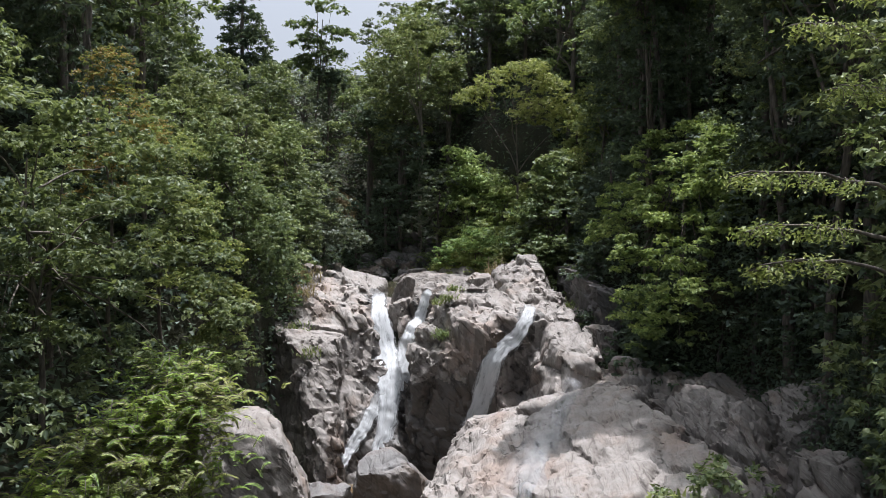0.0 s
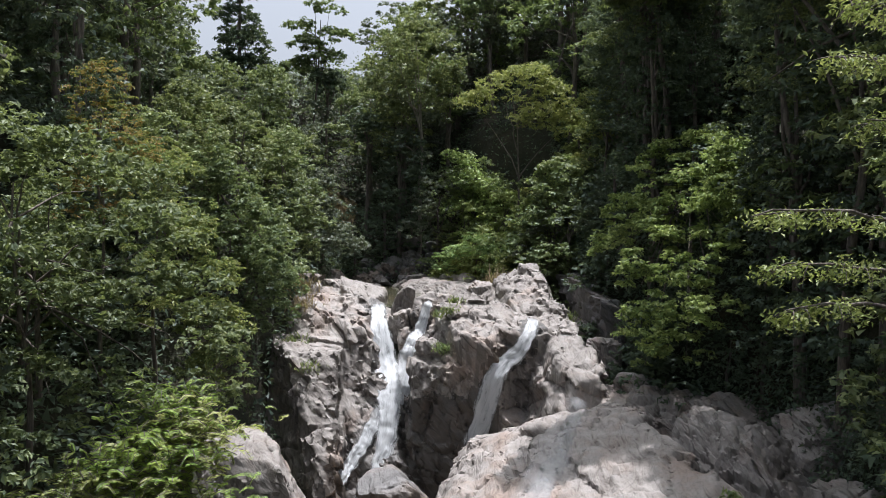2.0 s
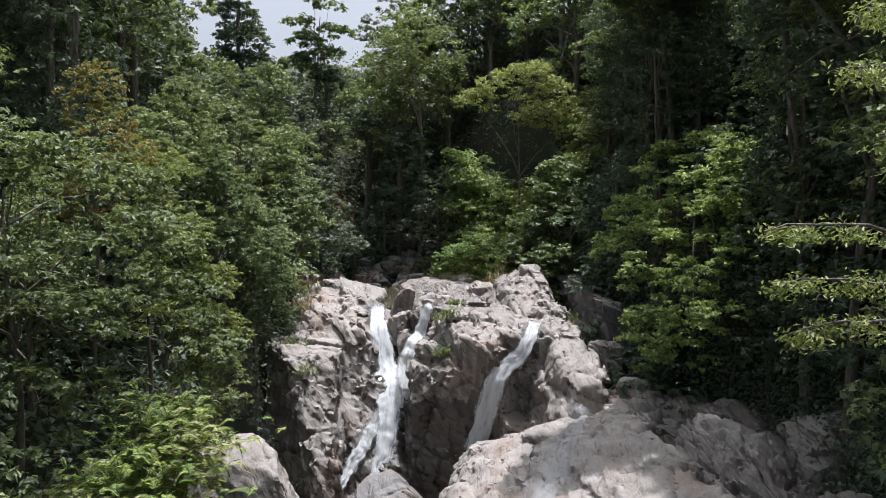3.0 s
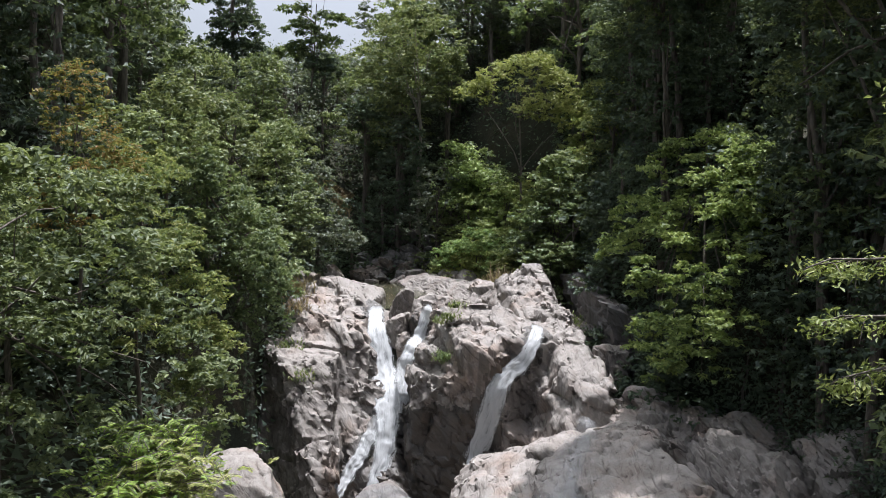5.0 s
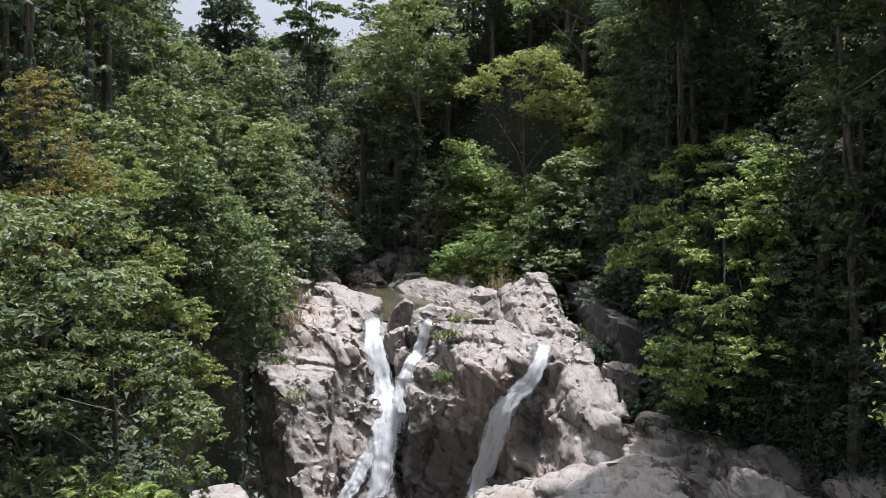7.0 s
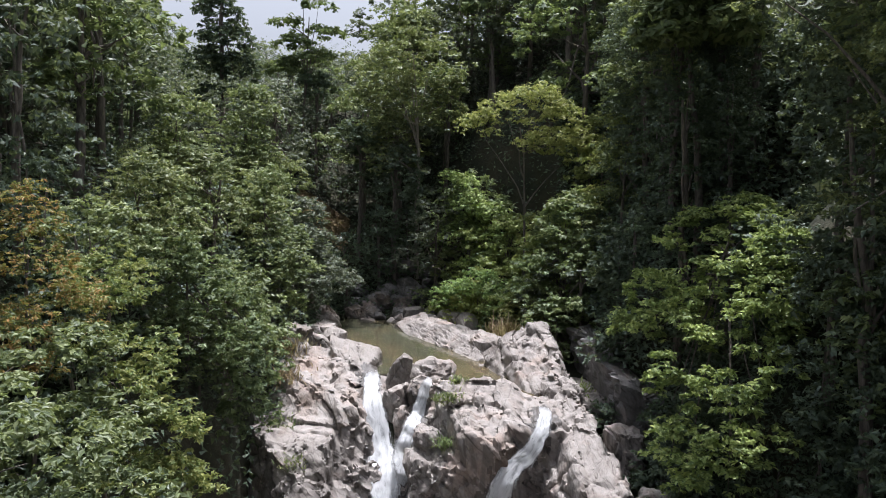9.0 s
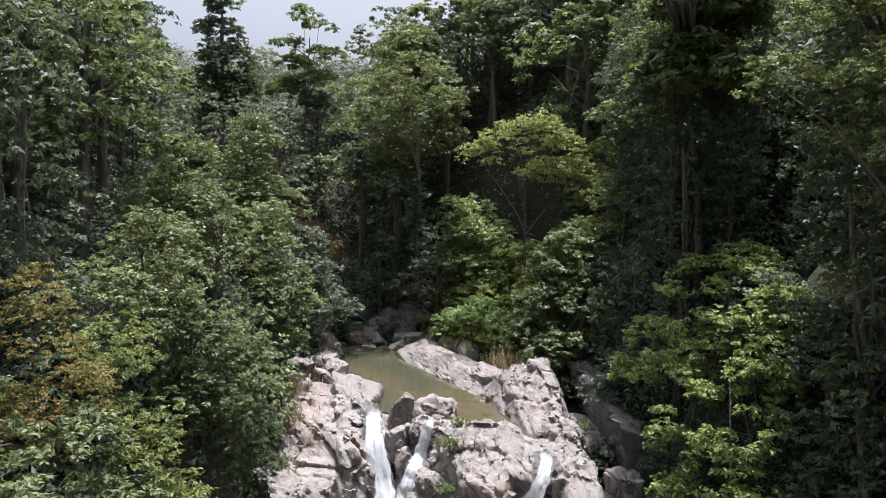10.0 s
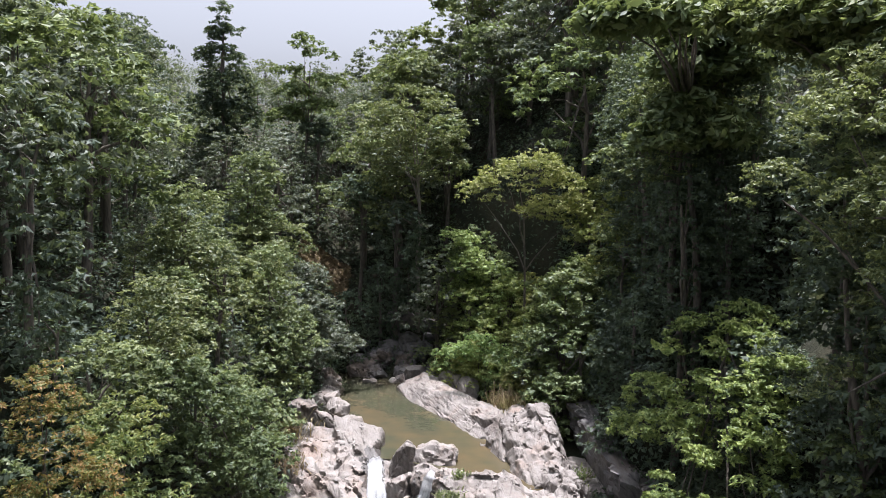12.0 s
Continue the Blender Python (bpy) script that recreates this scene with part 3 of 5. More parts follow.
cliff.data.polygons.foreach_set("material_index", soaked_shaded.astype(np.int32))

FACE = "pale pinkish granite block at the lip of the waterfall"
BANK = "bleached boulder on the bank of the pool"
for at, half, rz, rx, ry, label, block in (
    ((-2.4, 46.6, 9.0), (0.6, 0.75, 1.35), 15, 0, 4, "upright stone splitting the stream at the lip", 0.5),
    ((-0.7, 47.5, 8.7), (1.55, 1.0, 1.05), -10, 0, -3, "low boulder at the edge of the pool", 0.5),
    ((-2.3, 45.2, 8.0), (0.8, 0.8, 1.1), 30, 0, 0, FACE, 0.5),
    ((-1.9, 44.4, 6.9), (0.6, 0.7, 1.2), 0, 0, 0, FACE, 0.5),
    ((10.5, 27.3, 4.3), (3.0, 3.7, 2.9), 8, 2, 0, "massive shaded granite block with a flat top", 0.85),
    ((9.8, 33.6, 5.4), (2.4, 2.0, 1.6), -12, 0, 0, "low shaded boulder among the trees", 0.5),
    ((-7.7, 31.0, 1.5), (2.7, 3.0, 4.3), 12, 0, 6, "great rounded granite boulder beside the lower pool", 0.35),
    ((-2.2, 36.3, 0.5), (1.9, 1.7, 2.2), 0, 0, 0, "rounded dark boulder at the foot of the falls", 0.4),
    ((-5.2, 36.6, -0.4), (1.6, 1.6, 1.6), 20, 0, 0, "rounded dark boulder at the foot of the falls", 0.4),
    ((0.5, 57.6, 8.6), (2.5, 7.4, 1.2), 23, 0, 0, "long pale bedrock slab along the pool", 0.7),
    ((2.7, 54.4, 8.9), (1.5, 3.0, 1.3), 20, 0, -5, "pale bedrock slab along the pool", 0.6),
    ((4.2, 52.4, 9.2), (1.2, 1.5, 1.2), 0, 0, 0, "pale bedrock slab along the pool", 0.6),
    ((-8.6, 53.2, 9.2), (1.1, 1.6, 1.5), 0, 0, 0, "reddish boulder on the bank of the pool", 0.6),
    ((-7.4, 51.8, 9.3), (0.8, 1.0, 0.9), 30, 0, 0, "reddish boulder on the bank of the pool", 0.6),
    ((-7.0, 55.2, 9.0), (0.9, 1.6, 0.9), 12, 0, 0, BANK, 0.5),
    ((-6.0, 53.2, 8.8), (1.0, 0.8, 0.6), 0, 0, 0, BANK, 0.4),
    ((-5.6, 51.6, 8.8), (1.2, 1.0, 0.8), 25, 0, 0, BANK, 0.5),
    ((-8.0, 57.9, 9.0), (1.1, 2.0, 1.0), -6, 0, 0, BANK, 0.5),
    ((-8.5, 61.2, 9.1), (1.2, 2.0, 1.2), 0, 0, 0, "grey boulder on the bank of the pool", 0.5),
    ((-5.6, 63.3, 8.8), (0.6, 0.5, 0.4), 0, 0, 0, "small stone standing in the pool", 0.4),
    ((-3.4, 63.6, 8.9), (0.8, 0.7, 0.7), 40, 0, 0, "pale stone at the head of the pool", 0.5),
    ((-2.2, 64.4, 9.1), (1.0, 0.9, 0.9), 10, 0, 0, "pale stone at the head of the pool", 0.5),
    ((0.6, 61.8, 9.3), (1.0, 1.0, 0.8), 60, 0, 0, "pale stone at the head of the pool", 0.5),
    ((1.6, 60.0, 9.4), (0.9, 1.2, 0.9), 0, 0, 0, "grey stone beside the slab along the pool", 0.5),
    ((8.6, 36.6, 5.8), (1.1, 1.3, 1.4), 0, 0, 0, "boulder beside the falls", 0.5),
    ((11.6, 31.6, 5.6), (2.0, 1.6, 1.7), 25, 0, 0, "shaded ledge of rock under the trees", 0.7),
    ((13.4, 28.0, 6.0), (1.6, 2.4, 2.0), -10, 0, 0, "shaded ledge of rock under the trees", 0.7),
    ((12.4, 23.6, 5.0), (1.8, 1.6, 1.8), 30, 0, 0, "shaded ledge of rock under the trees", 0.6),
    ((10.6, 21.8, 4.4), (1.5, 1.3, 1.5), 0, 0, 0, "shaded boulder above the lower pool", 0.5),
    ((8.4, 42.0, 6.6), (1.0, 1.4, 1.5), 0, 0, 0, "shaded boulder beside the falls", 0.5),
):
    worn = "rounded" in label or "slab along" in label
    boulder(at, half, rz, rx, ry, int(abs(at[0] * 131 + at[1] * 17 + half[0] * 7)), label, block, 9, 0.4 if worn else 0.8, ROCK_SHADE_DARK if "dark" in label else None)

boulder((9.5, 47.6, 7.4), (1.2, 5.6, 3.8), 4, 0, -8, 77, "grooved rock face darkened for the shade below the trees", 0.95, 2, 1.0, ROCK_SHADE_DARK, "rock_face")

rng = np.random.default_rng(4)
for i in range(26):
    x, y = rng.uniform(-7.5, 1.5), rng.uniform(64.5, 71)
    r = rng.uniform(0.45, 1.25)
    z = float(ground_z(x, y)) + 0.25 * r
    boulder((x, y, z), (r * rng.uniform(0.8, 1.2), r, r * 0.8), rng.uniform(0, 180), seed=100 + i, label="dark grey boulder heaped in the shady stream bed", block=0.4, material=ROCK_SHADE_DARK, group="boulders in the stream bed")

# ---- water ----
def sheet(name, outline, z, material, label):
    bm = bmesh.new()
    bm.faces.new([bm.verts.new((x, y, z)) for x, y in outline])
    bmesh.ops.triangulate(bm, faces=bm.faces[:])
    me = bpy.data.meshes.new(name)
    bm.to_mesh(me)
    bm.free()
    me.materials.append(material)
    return tagged(new(name, me), label, "water", kind="structure")


sheet("water_pool", [(-9, 66), (-1, 66), (4.6, 50), (5.2, 44.2), (4.9, 43.6), (4.2, 43.4), (3.4, 43.6), (1.0, 44.0), (-0.9, 45.9), (-2, 47.3), (-4.4, 47.6), (-6, 50), (-9, 55)], 8.88, POOL, "still olive-brown pool above the waterfall")
sheet("water_plunge_pool", [(-6, 25), (3, 25), (4, 40), (-6, 41)], 0.25, DARK_WATER, "dark brown plunge pool below the falls")


def stream(path, widths, label, seed=0, material=None, name="stream"):
    """A ribbon of falling water, bulging in the middle."""
    pts = np.array(path, float)
    s = np.linspace(0, len(pts) - 1, 90)
    i = np.clip(s.astype(int), 0, len(pts) - 2)
    t = (s - i)[:, None]
    pm, p0, p1, p2 = pts[np.clip(i - 1, 0, None)], pts[i], pts[i + 1], pts[np.clip(i + 2, None, len(pts) - 1)]
    c = 0.5 * (2 * p0 + (p1 - pm) * t + (2 * pm - 5 * p0 + 4 * p1 - p2) * t ** 2 + (3 * p0 - pm - 3 * p1 + p2) * t ** 3)
    w = np.interp(s, range(len(widths)), widths)
    way = np.array([0, -0.86, 0.5])
    reach = np.linspace(1.2, -2.4, 73)
    ray = (c[:, None] + reach[None, :, None] * way).reshape(-1, 3)
    d = (cliff_distance(ray) - weather(ray)).reshape(len(c), -1)
    hit = np.argmax(d < 0.06, 1)
    off = np.where((d < 0.06).any(1), reach[hit], 0.0)
    pad = np.pad(off, 4, mode="edge")
    off = np.max([pad[k:k + len(off)] for k in range(9)], 0)
    for _ in range(30):
        off[1:-1] = (off[:-2] + 2 * off[1:-1] + off[2:]) / 4
    c = c + off[:, None] * way
    tan = np.gradient(c, axis=0)
    tan /= np.linalg.norm(tan, axis=1)[:, None]
    side = np.cross(tan, [0, -1.0, 0.35])
    side /= np.linalg.norm(side, axis=1)[:, None]
    out = np.cross(side, tan)
    out *= np.sign(-out[:, 1:2] + 0.3 * out[:, 2:3])
    m = 15
    a = np.linspace(-1, 1, m)
    v = c[:, None] + side[:, None] * (a[None, :, None] * w[:, None, None] / 2) + out[:, None] * ((1 - a ** 2)[None, :, None] * 0.04 * w[:, None, None])
    v = v.reshape(-1, 3)
    q = v * np.array([6.0, 6.0, 1.2])
    v = v + np.repeat(out, m, 0) * (0.05 * fbm(q, 3, seed) + 0.05)[:, None] + np.repeat(side, m, 0) * (0.07 * fbm(q * 0.7, 3, seed + 7))[:, None]
    idx = np.arange(len(c) * m).reshape(len(c), m)
    f = np.stack([idx[:-1, :-1], idx[:-1, 1:], idx[1:, 1:], idx[1:, :-1]], -1).reshape(-1, 4)
    me = mesh_of(name, v, f, material or FOAM)
    uv = me.uv_layers.new(name="UVMap")
    length = np.concatenate([[0], np.cumsum(np.linalg.norm(np.diff(c, axis=0), axis=1))])
    uu = np.stack([np.tile((a + 1) / 2, len(c)), np.repeat(length, m)], 1)
    uv.data.foreach_set("uv", uu[f.ravel()].astype(np.float32).ravel())
    return tagged(new(name, me), label, "waterfall", "streams of the waterfall")


for i, (path, widths, label) in enumerate(STREAMS):
    stream(path, widths, label, i + 1)
stream([(5.6, 32.2, 6.8), (5.0, 30.4, 6.3), (4.2, 28.4, 5.7), (3.4, 26.4, 5.1), (2.7, 24.6, 4.5)], [0.9, 1.6, 2.0, 2.2, 2.4], "thin film of water running down the smooth slab", 9, FILM, "water_film")


# ---- foliage ----
def leaves(rng, centre, out, size, spread_=0.38, width=0.45, droop=0.35, up=0.68):
    """Folded pointed leaves, two triangles each, at the centres, facing roughly out and up."""
    k = len(centre)
    nor = out * (1 - up) + np.array([0, 0, up]) + rng.normal(size=(k, 3)) * spread_
    nor /= np.linalg.norm(nor, axis=1)[:, None]
    d = rng.normal(size=(k, 3)) + out * 0.7 - np.array([0, 0, droop])
    d -= nor * np.sum(d * nor, 1)[:, None]
    d /= np.linalg.norm(d, axis=1)[:, None]
    s = np.cross(nor, d)
    ln = (size * rng.uniform(0.65, 1.35, k))[:, None]
    base, tip = centre - d * ln * 0.5, centre + d * ln * 0.5 - nor * ln * 0.12
    a, b = centre + s * ln * width * 0.5 + nor * ln * 0.06, centre - s * ln * width * 0.5 + nor * ln * 0.06
    v = np.stack([base, a, tip, b], 1).reshape(-1, 3)
    i = np.arange(k)[:, None] * 4
    f = np.concatenate([i + [[0, 1, 2]], i + [[0, 2, 3]]], 1).reshape(-1, 3)
    return v, f


def blades(rng, centre, out, size, spread_=0.4, width=0.5, droop=0.35, up=0.62):
    """Small flat pointed leaves, for plants seen from afar."""
    k = len(centre)
    nor = out * (1 - up) + np.array([0, 0, up]) + rng.normal(size=(k, 3)) * spread_
    nor /= np.linalg.norm(nor, axis=1)[:, None]
    d = rng.normal(size=(k, 3)) + out * 0.6 - np.array([0, 0, droop])
    d -= nor * np.sum(d * nor, 1)[:, None]
    d /= np.linalg.norm(d, axis=1)[:, None]
    s = np.cross(nor, d)
    ln = (size * rng.uniform(0.65, 1.35, k))[:, None]
    a, w = centre - d * ln * 0.05, s * ln * width * 0.42
    v = np.stack([centre - d * ln * 0.5, a + w, centre + d * ln * 0.5, a - w], 1).reshape(-1, 3)
    return v, np.arange(4 * k).reshape(-1, 4)


def slivers(rng, centre, out, size, spread_=0.4, width=0.5, droop=0.35, up=0.62):
    """The same leaves with half of the surface, one triangle each, for plants in great numbers."""
    v, f = blades(rng, centre, out, size * 1.12, spread_, width, droop, up)
    v = v.reshape(-1, 4, 3)
    base = v[:, 0] * 0.6 + (v[:, 1] + v[:, 3]) * 0.2
    half_ = (v[:, 1] - v[:, 3]) * 0.55
    return np.stack([base + half_, base - half_, v[:, 2]], 1).reshape(-1, 3), np.arange(3 * len(v)).reshape(-1, 3)


def crown_points(rng, lobes, clumps, per, clump_r, leaf, flat=0.6, under=-0.35, bold=0.7):
    """Leaf centres and outward ways: lobes (centre, half sizes) carry domed clumps, and each clump tight rosettes of leaves."""
    clumps, per, clump_r = int(clumps * bold), int(per / bold ** 0.9), clump_r / bold ** 0.6
    lob = np.array([[*c, *h] for c, h in lobes], float)
    area = lob[:, 3] * lob[:, 5]
    which = rng.choice(len(lob), clumps, p=area / area.sum())
    d = rng.normal(size=(clumps * 1, 3))
    d /= np.linalg.norm(d, axis=1)[:, None]
    low = d[:, 2] < under
    d[low, 2] *= -1
    c = lob[which, :3] + d * lob[which, 3:] * rng.uniform(0.72, 1.08, clumps)[:, None]
    # clumps deep inside another lobe are not seen
    deep = np.zeros(clumps, bool)
    for L in lob:
        deep |= (np.sum(((c - L[:3]) / L[3:]) ** 2, 1) < 0.45)
    c, d = c[~deep], d[~deep]
    k = len(c)
    r = clump_r * rng.uniform(0.5, 1.5, k)
    m = max(4, per // 9)
    way = rng.normal(size=(k, m, 3)) + d[:, None] * 0.5
    way /= np.linalg.norm(way, axis=2)[:, :, None]
    way[:, :, 2] = np.where(way[:, :, 2] < -0.1, -way[:, :, 2], way[:, :, 2])       # leaves cap each clump and leave its underside open
    heart = c[:, None] + way * np.array([1, 1, flat * 1.2]) * (r[:, None] * rng.uniform(0.8, 1.15, (k, m)))[:, :, None]
    off = rng.normal(size=(k, m, 9, 3))
    off /= np.linalg.norm(off, axis=3)[:, :, :, None]
    p = (heart[:, :, None] + off * np.array([1, 1, 0.4]) * leaf * rng.uniform(0.35, 0.95, (k, m, 9, 1))).reshape(-1, 3)
    o = (way[:, :, None] * 0.6 + off * 0.8).reshape(-1, 3)
    o /= np.linalg.norm(o, axis=1)[:, None] + 1e-6
    return p, o


def limbs(rng, lobes, height, r0, lean=0.0, fork=4):
    """A tapered, slightly crooked trunk and a limb to each lobe."""
    top = np.array([lean, 0, height * 0.85])
    k = 9
    t = np.linspace(0, 1, k)[:, None]
    pts = t * top + np.cumsum(rng.normal(size=(k, 3)) * 0.012 * height * np.array([1, 1, 0]), 0) * t
    pts[0] = (0, 0, -0.8)
    pieces = [tube(pts, r0 * (1 - 0.75 * t[:, 0]), 7)]
    for c, h in lobes:
        a = pts[rng.integers(fork, k - 1)]
        c = np.array(c)
        s = np.linspace(0, 1, 6)[:, None]
        line = a + (c - a) * s + np.array([0, 0, 1]) * (np.sin(s * np.pi) * 0.08 * np.linalg.norm(c - a)) + rng.normal(size=(6, 3)) * 0.06
        line[0] = a
        pieces.append(tube(line, r0 * 0.42 * (1 - 0.8 * s[:, 0]), 4))
    return merge(pieces)


def plant(name, category, label, group, rng, lobes, height, r0, clumps, per, clump_r, leaf, mat, bark=None, at=(0, 0, 0), lean=0.0, flat=0.6, under=-0.35, fine=False, fork=4, bold=0.7, many=False, **kw):
    ob = thing(name, label, category, group, at)
    part("trunk", mesh_of("trunk", *limbs(rng, lobes, height, r0, lean, fork), bark or BARK), ob)
    p, o = crown_points(rng, lobes, clumps, per, clump_r, leaf, flat, under, bold)
    part("crown", mesh_of("crown", *(slivers if many else blades if fine else leaves)(rng, p, o, leaf, **kw), mat, False), ob)
    return ob


def round_lobes(rng, height, radius, crown_from, count, lobe=0.5):
    """Lobes of an uneven crown between crown_from and height."""
    out = []
    for i in range(count):
        a = i * 2.4 + rng.uniform(-0.5, 0.5)
        f = rng.uniform(0.15, 1.0)
        z = crown_from + (height - crown_from) * f
        r = radius * (1 - 0.55 * f ** 2) * rng.uniform(0.35, 0.75)
        h = radius * lobe * rng.uniform(0.7, 1.25)
        out.append(((r * math.cos(a), r * math.sin(a), z - h * 0.6), (h, h, h * rng.uniform(0.6, 0.9))))
    out.append(((0, 0, height - radius * lobe * 0.8), (radius * lobe,) * 3))
    return out


rng = np.random.default_rng(11)
KINDS = {}          # kind -> list of (master, height)


def master(kind, ob, height):
    ob.location = (0, -400, -200)
    KINDS.setdefault(kind, []).append((ob, height))


for i in range(4):
    h = 9.0
    lob = round_lobes(rng, h, 3.2, 3.0, 8)
    master("broad", plant("broadleaf_tree", "tree", "leafy green broadleaf tree on the wooded valley side", "valley trees", rng, lob, h, 0.2, 150, 40, 0.46, 0.29, LEAF, many=True), h)
for i in range(2):
    h = 9.0
    lob = round_lobes(rng, h, 2.8, 2.5, 8)
    master("pale", plant("pale_tree", "tree", "yellow-green feathery tree on the valley side", "valley trees", rng, lob, h, 0.16, 150, 30, 0.48, 0.35, LEAF_PALE, width=0.36, up=0.45, many=True), h)
for i in range(2):
    h = 9.0
    lob = round_lobes(rng, h, 3.0, 2.5, 9)
    master("grey", plant("grey_green_tree", "tree", "grey-green forest tree with dense small leaves", "valley trees", rng, lob, h, 0.2, 150, 36, 0.47, 0.30, LEAF_GREY, many=True), h)
for i in range(3):
    h = 10.0
    lob = [((rng.uniform(-0.6, 0.6), rng.uniform(-0.6, 0.6), z), (1.7, 1.7, 1.5)) for z in np.linspace(1.2, 8.6, 7)]
    master("dark", plant("creeper_hung_tree", "tree", "tree hung with creepers down to the ground, leaves darkened for shade", "valley trees", rng, lob, h, 0.2, 190, 32, 0.58, 0.29, LEAF_SHADE_DARK, many=True, width=0.45, up=0.3, droop=1.0, under=-0.9), h)
for i in range(3):
    h = 3.6
    lob = round_lobes(rng, h, 1.9, 0.7, 6)
    master("shrub", plant("shrub", "shrub", "dense leafy shrub on the valley side", "valley shrubs", rng, lob, h, 0.07, 90, 39, 0.48, 0.22, LEAF, many=True, under=-0.7), h)
for i in range(2):
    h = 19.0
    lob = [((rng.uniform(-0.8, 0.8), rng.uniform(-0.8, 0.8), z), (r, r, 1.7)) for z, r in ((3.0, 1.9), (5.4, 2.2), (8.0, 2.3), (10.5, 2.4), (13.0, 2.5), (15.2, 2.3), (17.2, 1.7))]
    master(("giant", "lit_giant")[i], plant("creeper_covered_tree", "tree", ("tall forest tree smothered in creepers, leaves darkened for shade", "tall green forest tree smothered in creepers")[i], "valley trees", rng, lob, h, 0.3, 420, 30, 0.55, 0.27, (LEAF_SHADE_DARK, LEAF)[i], many=True, width=0.5, up=0.55, droop=0.6, under=-0.8), h)
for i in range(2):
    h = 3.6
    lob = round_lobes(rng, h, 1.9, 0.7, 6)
    master("dark_shrub", plant("dark_shrub", "shrub", "shrub under the trees, its leaves darkened for deep shade", "valley shrubs", rng, lob, h, 0.07, 80, 28, 0.5, 0.30, LEAF_SHADE_DARK, many=True, under=-0.7), h)
for i in range(2):
    h = 3.4
    lob = round_lobes(rng, h, 1.8, 0.6, 6)
    master("pale_shrub", plant("pale_shrub", "shrub", "bright yellow-green bush beside the stream", "valley shrubs", rng, lob, h, 0.06, 100, 34, 0.45, 0.27, LEAF_PALE, many=True, width=0.36, under=-0.7), h)
for i in range(3):
    h = 14.0
    lob = round_lobes(rng, h, 3.0, 6.5, 8, 0.42)
    master("tall", plant("tall_forest_tree", "tree", "tall forest tree with a high uneven crown", "far forest trees", rng, lob, h, 0.26, 125, 28, 0.68, 0.45, (LEAF, LEAF_GREY, LEAF_SHADE_DARK)[i], many=True), h)

PLANTED = {k: 0 for k in KINDS}
turns = random.Random(5)


def put(kind, x, y, height, dz=0.0, stretch=1.0):
    """One more plant of a kind, its foot on the ground."""
    masters = KINDS[kind]
    ob, h = masters[PLANTED[kind] % len(masters)]
    first = PLANTED[kind] < len(masters)
    PLANTED[kind] += 1
    z = float(ground_z(x, y)) - 0.15 + dz
    s = height / h
    if first:
        c = ob
    else:
        c = copy_thing(ob, Matrix())
    c.location = (x, y, z)
    c.rotation_euler = (0, 0, turns.uniform(0, 6.28))
    c.scale = (s * stretch, s * stretch, s)
    return c


def hillside(x0, x1, y0, y1, step, kinds, lo, hi, seed, keep=None):
    r = random.Random(seed)
    y = y0
    while y < y1:
        x = x0
        while x < x1:
            px, py = x + r.uniform(-0.4, 0.4) * step, y + r.uniform(-0.4, 0.4) * step
            h = r.uniform(lo, hi)
            k = r.choice(kinds)
            if k.endswith("shrub"):
                h = min(h, r.uniform(2.8, 4.2))
            if -0.36 * py < px < -0.07 * py:        # heights capped to fit the camera's view, so sky shows above these
                h = min(h, 12.2 + 0.215 * py - float(ground_z(px, py)) - r.uniform(0, 2.5))
            if (keep is None or keep(px, py)) and h > 2.5:
                put(k, px, py, h)
            x += step
        y += step


# ---- single plants that stand out ----
def single(kind_name, category, label, x, y, lobes, clumps, per, clump_r, leaf, mat, r0=0.16, bark=None, seed=0, base=None, **kw):
    """A plant of its own: lobes are given in world heights over its foot at (x, y)."""
    rng = np.random.default_rng(seed)
    z = float(ground_z(x, y)) - 0.2 if base is None else base
    lob = [((cx - x, cy - y, cz - z), h) for (cx, cy, cz), h in lobes]
    top = max(c[2] + h[2] for c, h in lob)
    return plant(kind_name, category, label, "", rng, lob, top, r0, clumps, per, clump_r, leaf, mat, bark, (x, y, z), **kw)


